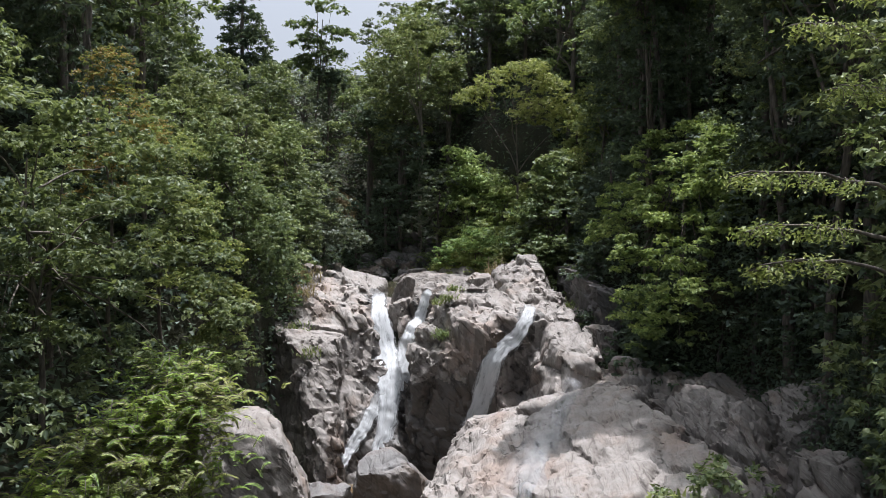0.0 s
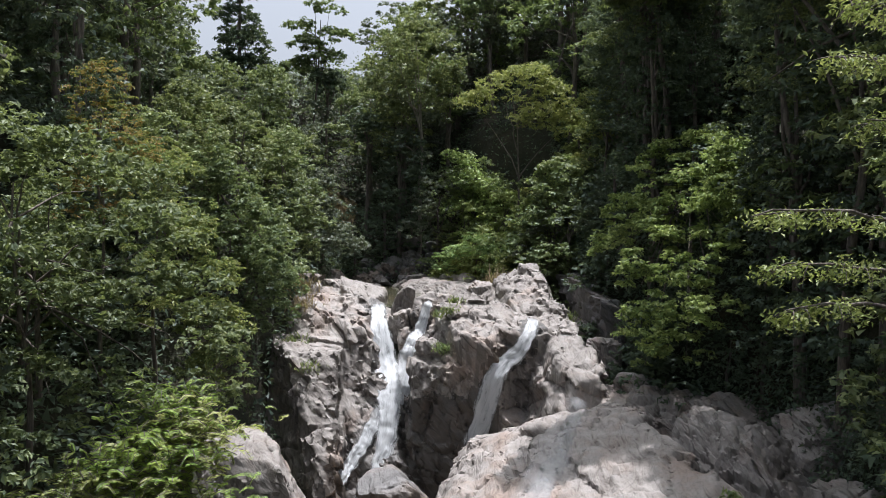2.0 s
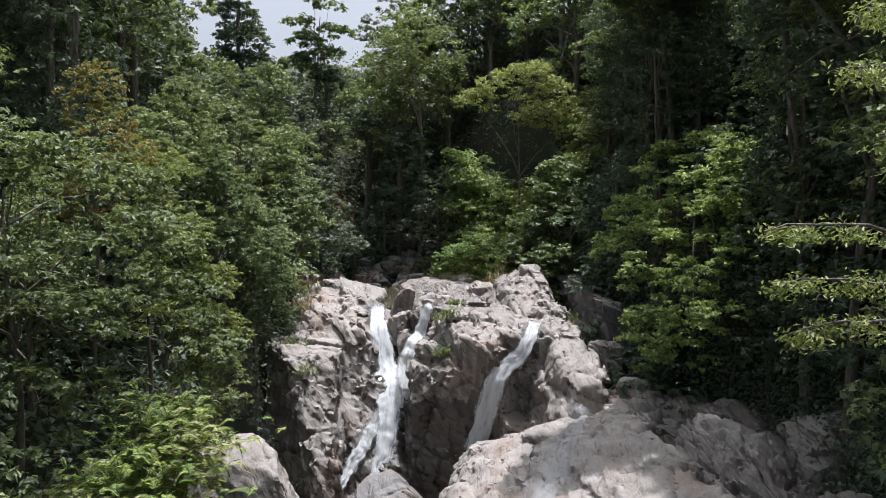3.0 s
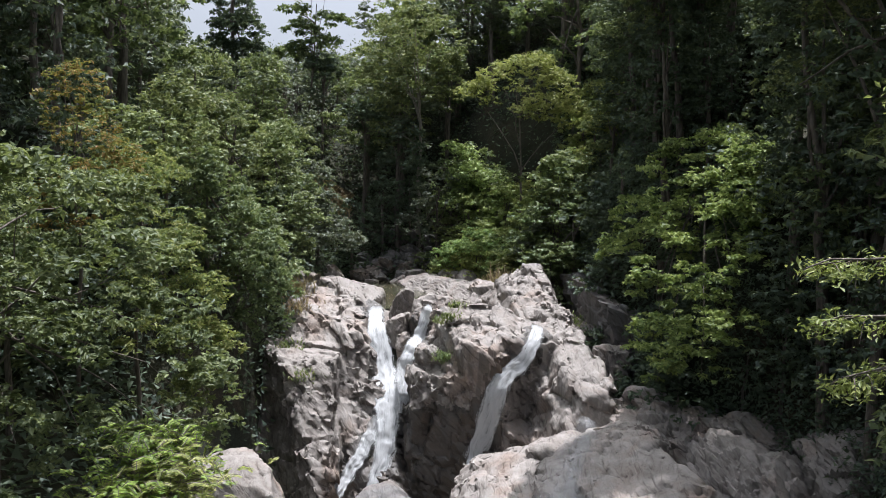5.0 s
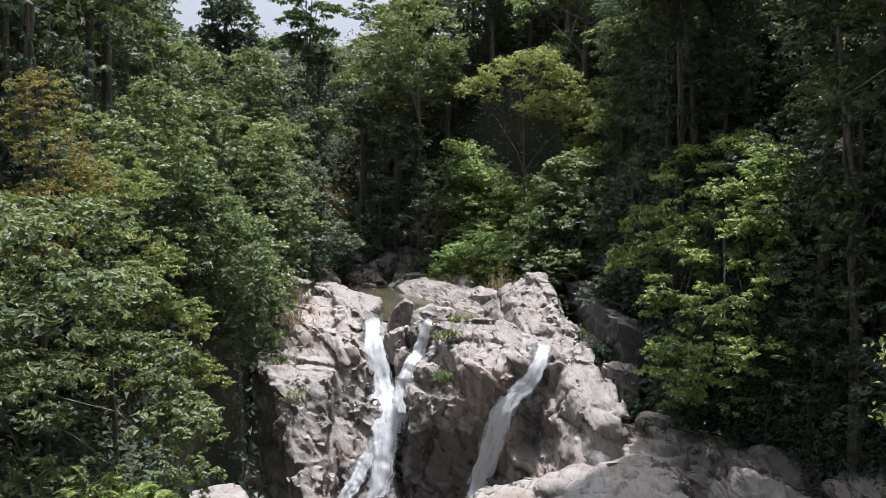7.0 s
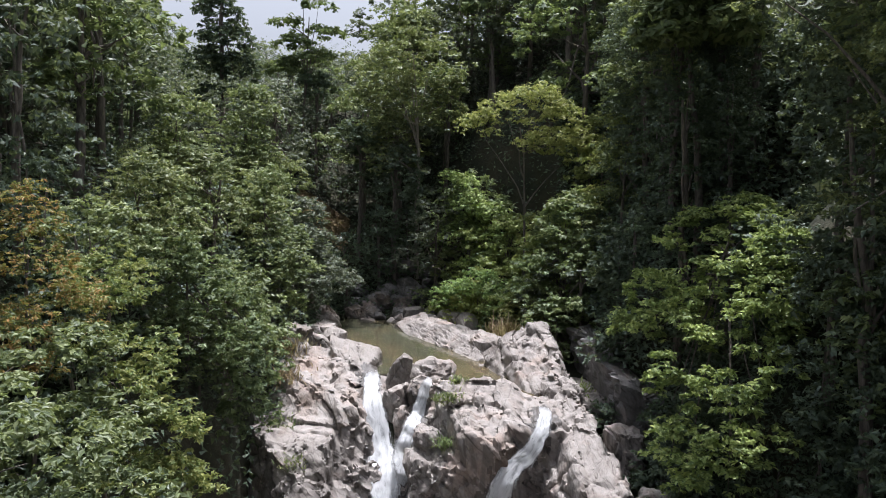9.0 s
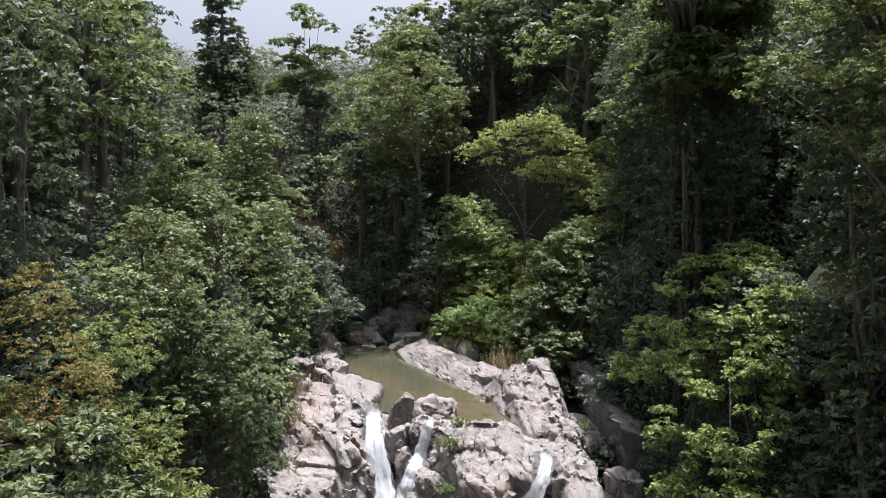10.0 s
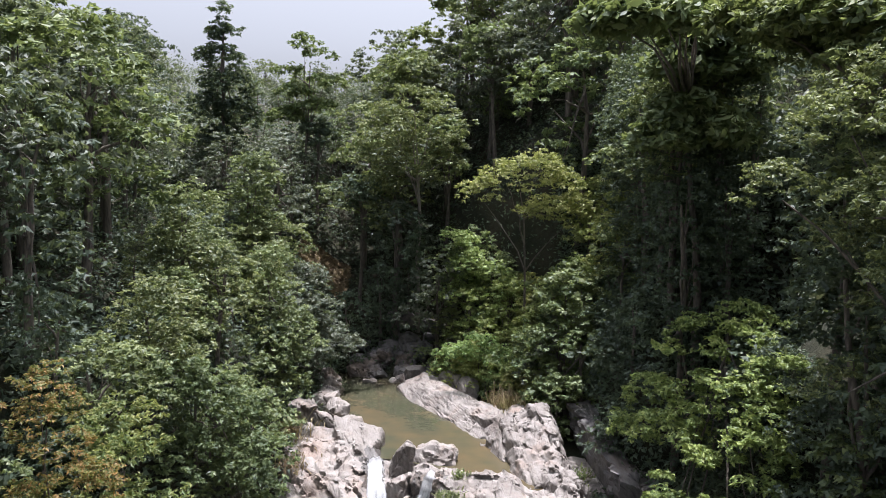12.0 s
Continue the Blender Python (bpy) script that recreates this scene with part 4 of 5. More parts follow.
single("spreading_bush", "tree", "large bush leaning out from the shaded slope, leaves lightened for sunshine", 12.3, 39.8,
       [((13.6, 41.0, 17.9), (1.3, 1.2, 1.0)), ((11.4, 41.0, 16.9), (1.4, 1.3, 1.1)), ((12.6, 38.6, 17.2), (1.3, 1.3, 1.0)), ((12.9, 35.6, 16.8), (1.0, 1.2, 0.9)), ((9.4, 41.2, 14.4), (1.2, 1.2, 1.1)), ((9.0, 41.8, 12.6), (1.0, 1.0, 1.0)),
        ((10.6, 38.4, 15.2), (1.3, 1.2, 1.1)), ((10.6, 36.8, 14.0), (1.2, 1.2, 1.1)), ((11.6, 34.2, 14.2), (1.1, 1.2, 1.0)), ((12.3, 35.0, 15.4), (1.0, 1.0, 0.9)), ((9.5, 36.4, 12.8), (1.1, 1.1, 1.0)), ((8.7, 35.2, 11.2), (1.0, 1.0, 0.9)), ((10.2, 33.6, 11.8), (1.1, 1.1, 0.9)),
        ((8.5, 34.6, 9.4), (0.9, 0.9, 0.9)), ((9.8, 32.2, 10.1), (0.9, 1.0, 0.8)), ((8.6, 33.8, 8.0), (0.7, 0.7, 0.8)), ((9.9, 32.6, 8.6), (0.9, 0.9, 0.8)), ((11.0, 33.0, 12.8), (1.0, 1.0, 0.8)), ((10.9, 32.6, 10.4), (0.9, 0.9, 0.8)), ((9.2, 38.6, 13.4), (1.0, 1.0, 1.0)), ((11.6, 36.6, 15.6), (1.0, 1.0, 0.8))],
       430, 62, 0.38, 0.22, LEAF_SUN_BRIGHT, 0.14, seed=21, under=-0.6, width=0.5)
single("vine_draped_tree", "tree", "tall pale-crowned tree draped with hanging vines", -2.2, 70.2,
       [((-4.4, 69.6, 28.0), (2.3, 2.3, 2.2)), ((-1.2, 69.4, 28.6), (2.4, 2.4, 2.3)), ((-2.8, 69.0, 30.0), (2.0, 2.0, 1.3)), ((-5.4, 69.8, 25.4), (1.5, 1.5, 2.4)), ((-0.4, 69.6, 25.6), (1.6, 1.6, 2.4)), ((-3.0, 70.4, 25.0), (1.8, 1.8, 2.5)), ((-4.8, 70.0, 21.4), (1.2, 1.2, 2.8))],
       380, 52, 0.65, 0.30, LEAF, 0.22, BARK_PALE, fine=True, seed=22, under=-0.8)
single("feathery_tree", "tree", "golden-green feathery tree with a dome crown", 5.8, 61.6,
       [((4.2, 61.0, 23.8), (1.8, 1.8, 1.5)), ((6.2, 60.8, 24.6), (2.0, 2.0, 1.5)), ((8.0, 61.0, 23.2), (1.7, 1.7, 1.7)), ((2.4, 61.4, 23.0), (1.2, 1.2, 1.1)), ((7.2, 60.2, 21.8), (1.7, 1.5, 1.2)), ((9.0, 61.4, 21.4), (1.1, 1.1, 1.6))],
       240, 52, 0.6, 0.30, LEAF_PALE, 0.14, seed=23, width=0.36, fine=True)
single("cone_topped_tree", "tree", "tall dark tree with a pointed crown on the ridge", -22.3, 84,
       [((-22.3, 84, 39.6), (0.6, 0.6, 1.2)), ((-22.1, 84, 37.6), (1.3, 1.3, 1.3)), ((-22.6, 84, 35.2), (2.0, 2.0, 1.7)), ((-22.0, 84, 32.4), (2.6, 2.6, 2.0)), ((-23.6, 84, 30.0), (2.2, 2.2, 2.0)), ((-21.0, 84, 29.6), (2.2, 2.2, 2.0)), ((-22.4, 84, 26.5), (2.2, 2.2, 2.4))],
       430, 46, 0.75, 0.36, LEAF_SHADE_DARK, 0.25, seed=24, bold=0.9)
single("sparse_emergent_tree", "tree", "thin emergent tree with a sparse layered crown", -13.6, 80.4,
       [((-13.6, 80.4, 36.6), (1.1, 1.1, 0.7)), ((-12.2, 80.4, 35.4), (1.3, 1.3, 0.6)), ((-15.2, 80.4, 33.9), (1.3, 1.3, 0.6)), ((-11.6, 80.4, 33.0), (1.3, 1.3, 0.7)), ((-14.2, 80.4, 32.0), (1.6, 1.6, 0.7)), ((-12.4, 80.4, 30.6), (1.5, 1.5, 0.7)), ((-15.4, 80.6, 29.6), (1.6, 1.6, 1.0))],
       170, 36, 0.55, 0.40, LEAF, 0.16, seed=25, bold=0.9)
single("rusty_tree", "tree", "tree flushed with orange and yellow young leaves", -11.6, 27.6,
       [((-11.2, 27.0, 16.9), (0.9, 0.9, 1.3)), ((-10.4, 26.6, 15.2), (0.9, 0.9, 1.3)), ((-11.7, 27.3, 18.0), (0.6, 0.6, 0.9)), ((-11.9, 27.2, 14.2), (0.9, 0.9, 1.5))],
       150, 56, 0.36, 0.13, LEAF_RUST, 0.09, seed=26, width=0.42)
single("leafy_tree", "tree", "dense dark-green tree overhanging the lower pool", -10.8, 21.6,
       [((-9.2, 18.6, 14.7), (2.2, 2.1, 0.9)), ((-11.6, 19.6, 15.2), (2.1, 2.1, 0.9)), ((-10.2, 21.8, 14.4), (2.2, 2.1, 0.9)), ((-8.6, 21.8, 13.3), (1.8, 1.8, 0.9)), ((-10.4, 24.6, 14.6), (2.0, 2.0, 0.9)), ((-8.8, 24.4, 12.9), (1.7, 1.7, 0.9)),
        ((-8.0, 23.4, 11.5), (1.7, 1.7, 1.0)), ((-7.3, 24.2, 9.8), (1.4, 1.4, 1.1)), ((-9.8, 17.8, 11.6), (1.5, 1.5, 0.7)), ((-8.8, 22.6, 8.2), (1.5, 1.5, 1.0)), ((-10.0, 17.0, 8.6), (1.6, 1.6, 0.8)), ((-7.4, 24.6, 8.0), (1.2, 1.2, 1.0)),
        ((-10.8, 19.6, 12.7), (1.9, 1.9, 0.8)), ((-9.8, 21.6, 11.2), (1.7, 1.7, 0.8)), ((-11.4, 22.8, 11.8), (1.8, 1.8, 0.9)), ((-10.8, 19.4, 9.8), (1.8, 1.8, 0.8)), ((-9.4, 20.0, 9.4), (1.3, 1.3, 0.7))],
       330, 84, 0.44, 0.19, LEAF_MID, 0.1, seed=27, under=-0.3, flat=0.55, width=0.5)


single("golden_tree", "tree", "yellow-green tree with rusty young leaves above the pool", -10.6, 30.0,
       [((-11.1, 31.4, 15.8), (1.0, 1.2, 0.9)), ((-10.6, 30.2, 15.0), (1.0, 1.1, 0.9)), ((-10.0, 29.6, 13.9), (1.1, 1.1, 0.9)), ((-9.2, 29.2, 12.8), (1.0, 1.0, 0.9)), ((-8.6, 29.0, 11.4), (1.0, 1.0, 1.0)), ((-8.1, 29.0, 9.8), (0.9, 0.9, 1.0)), ((-8.0, 28.8, 8.4), (0.8, 0.8, 0.9)), ((-10.2, 28.0, 12.0), (1.1, 1.1, 0.9)), ((-9.2, 27.6, 10.4), (1.0, 1.0, 0.9))],
       230, 72, 0.40, 0.18, LEAF_GOLD, 0.1, seed=41, under=-0.4, width=0.42)
single("slope_tree", "tree", "bright green tree leaning out over the waterfall", -10.8, 38.2,
       [((-11.0, 36.4, 15.9), (1.2, 1.2, 1.0)), ((-10.0, 37.4, 14.6), (1.2, 1.2, 1.0)), ((-9.4, 39.8, 13.2), (1.1, 1.2, 1.0)), ((-8.7, 37.8, 12.2), (1.1, 1.1, 1.0)), ((-8.2, 37.8, 10.8), (1.0, 1.0, 1.0)), ((-8.4, 38.0, 9.2), (0.9, 0.9, 1.0)), ((-10.4, 36.0, 13.0), (1.2, 1.2, 1.0)), ((-9.8, 40.8, 11.4), (1.0, 1.0, 1.0))],
       230, 66, 0.42, 0.2, LEAF_MID, 0.12, seed=42, under=-0.5, flat=0.99, width=0.5)
single("slope_tree", "tree", "leafy green tree standing high on the slope", -12.8, 38.6,
       [((-12.0, 37.4, 18.8), (1.1, 1.1, 1.0)), ((-12.8, 38.4, 17.6), (1.3, 1.3, 1.1)), ((-11.6, 38.6, 16.8), (1.2, 1.2, 1.0)), ((-13.4, 37.4, 16.2), (1.2, 1.2, 1.0)), ((-12.4, 40.0, 15.4), (1.2, 1.2, 1.0))],
       170, 62, 0.42, 0.2, LEAF, 0.13, seed=43, under=-0.5, flat=1.11, fine=True)
single("slope_tree", "tree", "green tree with drooping clumps beside the pool", -10.6, 51.2,
       [((-9.4, 51.2, 15.2), (1.2, 1.2, 1.0)), ((-10.4, 51.6, 17.0), (1.3, 1.3, 1.1)), ((-9.4, 50.6, 13.2), (1.2, 1.2, 1.0)), ((-10.2, 49.6, 14.2), (1.2, 1.2, 1.0)), ((-9.2, 50.2, 11.6), (1.0, 1.0, 1.0)), ((-10.8, 53.0, 18.6), (1.1, 1.1, 1.0)), ((-9.4, 54.0, 13.6), (1.2, 1.2, 1.0))],
       230, 60, 0.48, 0.22, LEAF, 0.13, seed=44, under=-0.5, flat=1.23, fine=True)
single("slope_tree", "tree", "grey-green spreading tree overhanging the pool bank", -10.4, 60.4,
       [((-9.2, 59.8, 14.8), (1.4, 1.4, 1.1)), ((-8.4, 60.2, 12.8), (1.4, 1.3, 1.0)), ((-9.6, 58.6, 12.0), (1.3, 1.3, 1.0)), ((-7.4, 61.6, 11.8), (1.2, 1.1, 0.8)), ((-10.0, 61.0, 16.8), (1.4, 1.4, 1.1))],
       190, 60, 0.5, 0.24, LEAF_GREY, 0.13, seed=45, under=-0.5, fine=True)
single("slope_tree", "tree", "tall green tree hung with creepers on the slope", -14.6, 48.2,
       [((-14.2, 48.2, 22.2), (1.4, 1.4, 1.2)), ((-14.8, 48.8, 20.4), (1.6, 1.6, 1.3)), ((-13.8, 47.8, 19.2), (1.4, 1.4, 1.2)), ((-14.4, 48.2, 17.4), (1.5, 1.5, 1.3)), ((-13.6, 48.6, 15.6), (1.3, 1.3, 1.2)), ((-15.4, 47.6, 18.6), (1.4, 1.4, 1.2))],
       240, 60, 0.48, 0.22, LEAF, 0.15, seed=46, under=-0.6, flat=0.87, fine=True)
single("slope_tree", "tree", "tall green tree hung with creepers at the valley head", -13.8, 61.0,
       [((-13.6, 61.0, 24.0), (1.5, 1.5, 1.2)), ((-14.2, 61.4, 22.0), (1.8, 1.8, 1.4)), ((-13.2, 60.8, 20.2), (1.6, 1.6, 1.3)), ((-14.4, 61.0, 18.2), (1.7, 1.7, 1.3)), ((-13.0, 61.4, 16.4), (1.5, 1.5, 1.2)), ((-12.2, 60.6, 18.4), (1.3, 1.3, 1.1))],
       240, 58, 0.55, 0.26, LEAF, 0.16, seed=47, under=-0.6, flat=0.99, fine=True)


def frond_plant(x, y, z, count, length, mat, label, seed, base=None):
    """A plant of long arching fronds with paired leaflets."""
    r = np.random.default_rng(seed)
    foot = float(ground_z(x, y)) - 0.2
    ob = thing("feather_leaved_plant", label, "plant", "feather-leaved plants", (x, y, foot))
    stem = np.stack([np.linspace(0, 0.3, 8), np.zeros(8), np.linspace(0, z - foot, 8)], 1)
    part("trunk", mesh_of("trunk", *tube(stem, np.linspace(0.12, 0.05, 8), 7), BARK), ob)
    spots, ways, rib = [], [], []
    for i in range(count):
        a, el = r.uniform(0, 6.283), r.uniform(0.3, 1.35)
        start = np.array([0.3, 0, z - foot]) + r.normal(size=3) * np.array([0.7, 0.7, 0.45])
        d = np.array([math.cos(a) * math.cos(el), math.sin(a) * math.cos(el), math.sin(el)])
        t = np.linspace(0, 1, 15)[:, None]
        ln = length * r.uniform(0.7, 1.2)
        line = start + d * t * ln - np.array([0, 0, 1]) * t ** 2 * ln * 0.55
        rib.append(tube(line[::7], np.linspace(0.014, 0.004, 3), 3))
        side = np.cross(d, [0, 0, 1])
        side /= np.linalg.norm(side)
        for sgn in (-1, 1):
            w = np.sin(np.linspace(0.25, 2.9, 14)) * ln * 0.2
            spots.append(line[1:] + side * sgn * w[:, None] * 0.5 - np.array([0, 0, 0.05]))
            ways.append(np.repeat((side * sgn + d * 0.4)[None], 14, 0))
    p, o = np.concatenate(spots), np.concatenate(ways)
    k = len(p)
    o /= np.linalg.norm(o, axis=1)[:, None]
    nor = np.array([0, 0, 1.0]) + r.normal(size=(k, 3)) * 0.25
    nor -= o * np.sum(nor * o, 1)[:, None]
    nor /= np.linalg.norm(nor, axis=1)[:, None]
    s, h = np.cross(nor, o), 0.13 * length
    v = np.stack([p - o * h, p + s * 0.03 * length, p + o * h, p - s * 0.03 * length], 1).reshape(-1, 3)
    i = np.arange(k)[:, None] * 4
    f = np.concatenate([i + [[0, 1, 2]], i + [[0, 2, 3]]], 1).reshape(-1, 3)
    part("fronds", mesh_of("fronds", v, f, mat, False), ob, "bright arching fronds")
    tagged(part("ribs", mesh_of("ribs", *merge(rib), BARK), ob), kind="stuff")
    return ob


for i, (x, y, z) in enumerate(((-6.6, 20.8, 8.2), (-7.2, 19.8, 7.9), (-6.9, 21.9, 7.6), (-8.1, 18.4, 7.4), (-7.6, 21.2, 8.6), (-8.3, 17.2, 6.8), (-6.9, 19.2, 6.6), (-6.7, 20.4, 6.6), (-7.7, 19.0, 7.8), (-7.4, 17.8, 6.3), (-7.3, 22.6, 8.2))):
    frond_plant(x, y, z, 130, 0.64, FERN if i % 3 else LEAF_PALE, "bright yellow-green feather-leaved plant beside the lower pool", 300 + i)


def spray_tree(x, y, tiers, label, seed):
    """A tree that holds flat sprays of leaves on long level branches."""
    r = np.random.default_rng(seed)
    foot = float(ground_z(x, y)) - 0.2
    ob = thing("tiered_tree", label, "tree", "", (x, y, foot))
    top = max(t[2] for t in tiers) + 1.5 - foot
    k = 10
    line = np.stack([np.cumsum(r.normal(size=k) * 0.06), np.cumsum(r.normal(size=k) * 0.06), np.linspace(-0.5, top, k)], 1)
    part("trunk", mesh_of("trunk", *tube(line, np.linspace(0.22, 0.05, k), 8), BARK), ob)
    spots, ways = [], []
    for tx, ty, tz, wide in tiers:
        tip = np.array([tx - x, ty - y, tz - foot])
        root = np.array([0.0, 0.0, tz - foot - 0.35])
        t = np.linspace(0, 1, 9)[:, None]
        br = root + (tip - root) * t + np.array([0, 0, 0.3]) * np.sin(t * 3.14) + r.normal(size=(9, 3)) * 0.04
        wood = [tube(br, np.linspace(0.055, 0.012, 9), 5)]
        d = (tip - root) / np.linalg.norm(tip - root)
        side = np.array([-d[1], d[0], 0])
        for j in range(22):
            u = r.uniform(0.35, 1.0)
            a = root + (tip - root) * u + np.array([0, 0, 0.3]) * math.sin(u * 3.14)
            w = side * r.choice([-1, 1]) + d * r.uniform(0.2, 1.0)
            w /= np.linalg.norm(w)
            ln = wide * r.uniform(0.25, 1.0) * (1.15 - 0.6 * u)
            tw = a + w * ln * np.linspace(0, 1, 4)[:, None] - np.array([0, 0, r.uniform(0.05, 0.5)]) * np.linspace(0, 1, 4)[:, None] ** 2
            wood.append(tube(tw, np.linspace(0.012, 0.004, 4), 4))
            m = int(14 + 34 * ln)
            q = a + w * ln * r.uniform(0.1, 1.05, m)[:, None] + r.normal(size=(m, 3)) * np.array([0.11, 0.11, 0.09]) - np.array([0, 0, r.uniform(0.0, 0.28)])
            spots.append(q)
            ways.append(np.repeat(w[None], m, 0))
        part("branch", mesh_of("branch", *merge(wood), BARK), ob)
    p, o = np.concatenate(spots), np.concatenate(ways)
    part("crown", mesh_of("crown", *leaves(r, p, o, 0.12, 0.45, 0.42, 0.3, 0.7), LEAF_PALE, False), ob, "flat sprays of yellow-green leaves")
    return ob


spray_tree(9.8, 16.4, [(5.5, 15.4, 13.9, 1.0), (6.2, 16.3, 12.9, 0.8), (6.0, 15.0, 12.2, 0.6), (6.4, 14.2, 16.5, 0.9), (6.9, 14.9, 17.6, 0.9), (7.3, 14.8, 15.5, 0.6)],
           "tree with level branches carrying flat sprays of leaves", 61)

# ---- valley sides ----
hillside(-13.4, -10.6, 41, 64, 3.2, ["broad", "dark", "dark_shrub", "broad", "dark"], 5.0, 8.0, 1)
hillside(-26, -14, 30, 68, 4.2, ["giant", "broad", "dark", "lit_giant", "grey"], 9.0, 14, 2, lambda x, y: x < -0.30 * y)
# dark-leaved kinds fill the gaps here in place of deep shade
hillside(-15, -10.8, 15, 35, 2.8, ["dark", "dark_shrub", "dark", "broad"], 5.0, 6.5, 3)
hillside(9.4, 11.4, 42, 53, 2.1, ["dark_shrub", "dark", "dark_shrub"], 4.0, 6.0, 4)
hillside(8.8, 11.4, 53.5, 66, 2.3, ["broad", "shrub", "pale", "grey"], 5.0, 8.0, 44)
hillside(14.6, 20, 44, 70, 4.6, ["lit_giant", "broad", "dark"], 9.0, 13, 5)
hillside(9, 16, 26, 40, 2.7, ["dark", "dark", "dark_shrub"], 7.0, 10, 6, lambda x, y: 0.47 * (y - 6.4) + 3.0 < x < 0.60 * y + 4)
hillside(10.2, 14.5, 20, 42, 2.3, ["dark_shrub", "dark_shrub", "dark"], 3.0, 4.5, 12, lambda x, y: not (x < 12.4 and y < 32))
hillside(-38, -12, 70, 112, 4.8, ["dark", "grey", "tall", "grey", "broad"], 9.5, 13, 7, lambda x, y: not (-13 < x < -8 and y < 77) and not (-25 < x < -19 and y < 84))
hillside(-48, -6, 101, 132, 5.6, ["grey", "tall", "dark"], 9.0, 12, 21)
hillside(-64, 4, 132, 170, 9.0, ["grey", "broad"], 9.0, 13, 22)
hillside(-12, 16, 69, 98, 4.4, ["tall", "lit_giant", "broad", "broad", "grey"], 11.0, 16, 8, lambda x, y: not (-1 < x < 10 and y < 75) and not (-14 < x < -8 and y < 77) and not (-6 < x < 1 and y < 73))
# shade of the right-hand wall is put into the leaves of these giants
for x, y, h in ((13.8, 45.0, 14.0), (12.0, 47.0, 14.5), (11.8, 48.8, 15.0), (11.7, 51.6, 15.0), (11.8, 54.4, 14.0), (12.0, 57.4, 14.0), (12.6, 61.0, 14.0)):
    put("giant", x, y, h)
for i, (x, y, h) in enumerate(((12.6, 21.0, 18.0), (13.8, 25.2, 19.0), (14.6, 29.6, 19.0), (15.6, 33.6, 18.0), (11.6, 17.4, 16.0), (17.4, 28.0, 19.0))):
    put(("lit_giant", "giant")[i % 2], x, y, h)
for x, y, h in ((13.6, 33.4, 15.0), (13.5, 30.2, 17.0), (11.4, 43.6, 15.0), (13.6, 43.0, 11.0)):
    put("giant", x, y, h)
# added tree: its high crown lobes are set to throw shade on the lower slab
single("overhanging_tree", "tree", "tall dark tree spreading its crown over the rocks", 12.4, 44.2,
       [((5.7, 34.6, 29.9), (1.0, 1.0, 0.5)), ((6.6, 35.6, 30.2), (1.3, 1.2, 0.6)), ((8.2, 36.4, 30.4), (1.3, 1.2, 0.7)), ((9.4, 37.4, 30.6), (1.1, 1.1, 0.6)), ((7.4, 34.6, 30.0), (0.9, 0.9, 0.5)), ((9.0, 36.0, 30.4), (1.1, 1.0, 0.5)), ((8.2, 35.2, 30.1), (0.9, 0.9, 0.5)),
        ((10.6, 42.8, 29.4), (1.2, 1.2, 1.0)), ((11.6, 43.2, 30.6), (1.5, 1.5, 1.1)), ((12.8, 43.6, 29.4), (1.5, 1.4, 1.1)), ((11.0, 43.2, 27.4), (1.2, 1.2, 1.1)), ((12.4, 43.0, 26.4), (1.3, 1.2, 1.1)), ((9.9, 42.8, 26.2), (1.0, 1.0, 1.1))],
       1000, 60, 0.46, 0.54, LEAF, 0.26, seed=31, fine=True, under=-0.2, fork=7, bold=1.0)
# added as a shade caster: crown set so its shadow falls on the boulders
single("broad_crowned_tree", "tree", "tall tree whose wide crown shades the boulders", 15.2, 32.6,
       [((11.2, 30.0, 29.0), (2.0, 2.2, 1.2)), ((13.8, 30.4, 30.5), (2.4, 2.4, 1.5)), ((11.6, 33.2, 30.0), (2.0, 2.0, 1.2)), ((14.4, 33.6, 31.0), (2.2, 2.2, 1.4)), ((12.6, 27.4, 28.0), (2.2, 2.2, 1.2)), ((10.4, 32.0, 29.4), (1.6, 1.6, 0.9)), ((12.4, 31.8, 28.6), (2.0, 2.0, 1.1))],
       900, 60, 0.6, 0.34, LEAF, 0.3, seed=39, fine=True, under=-0.2, fork=6, bold=0.8)
single("sunlit_tree", "tree", "tall tree with a sunlit crown of small leaves", 13.2, 26.8,
       [((9.2, 25.0, 25.6), (1.3, 1.3, 1.0)), ((10.8, 26.2, 26.6), (1.5, 1.5, 1.1)), ((9.6, 24.2, 23.6), (1.1, 1.1, 0.9)), ((11.4, 24.8, 24.4), (1.4, 1.4, 1.0)), ((10.6, 23.4, 22.4), (1.2, 1.2, 0.9)), ((12.2, 25.0, 27.4), (1.4, 1.4, 1.0)), ((8.4, 26.6, 24.0), (0.9, 0.9, 0.8)), ((11.6, 22.6, 20.8), (1.1, 1.1, 0.8)), ((11.0, 28.0, 22.6), (1.1, 1.1, 0.9)), ((12.0, 27.6, 20.6), (1.1, 1.1, 0.9)), ((10.6, 27.2, 18.6), (0.9, 0.9, 0.9))],
       400, 56, 0.36, 0.16, LEAF, 0.22, seed=33, fine=True, under=-0.3)
single("slope_tree", "tree", "tall olive-green tree at the corner of the slope", 11.6, 46.0,
       [((10.2, 45.4, 28.2), (1.2, 1.2, 1.0)), ((11.2, 46.0, 26.6), (1.4, 1.3, 1.1)), ((12.4, 45.6, 28.6), (1.4, 1.4, 1.1)), ((10.4, 45.8, 24.6), (1.1, 1.1, 1.1)), ((13.2, 46.4, 30.0), (1.3, 1.3, 1.0))],
       170, 56, 0.46, 0.22, LEAF, 0.2, seed=35, fine=True, under=-0.5)
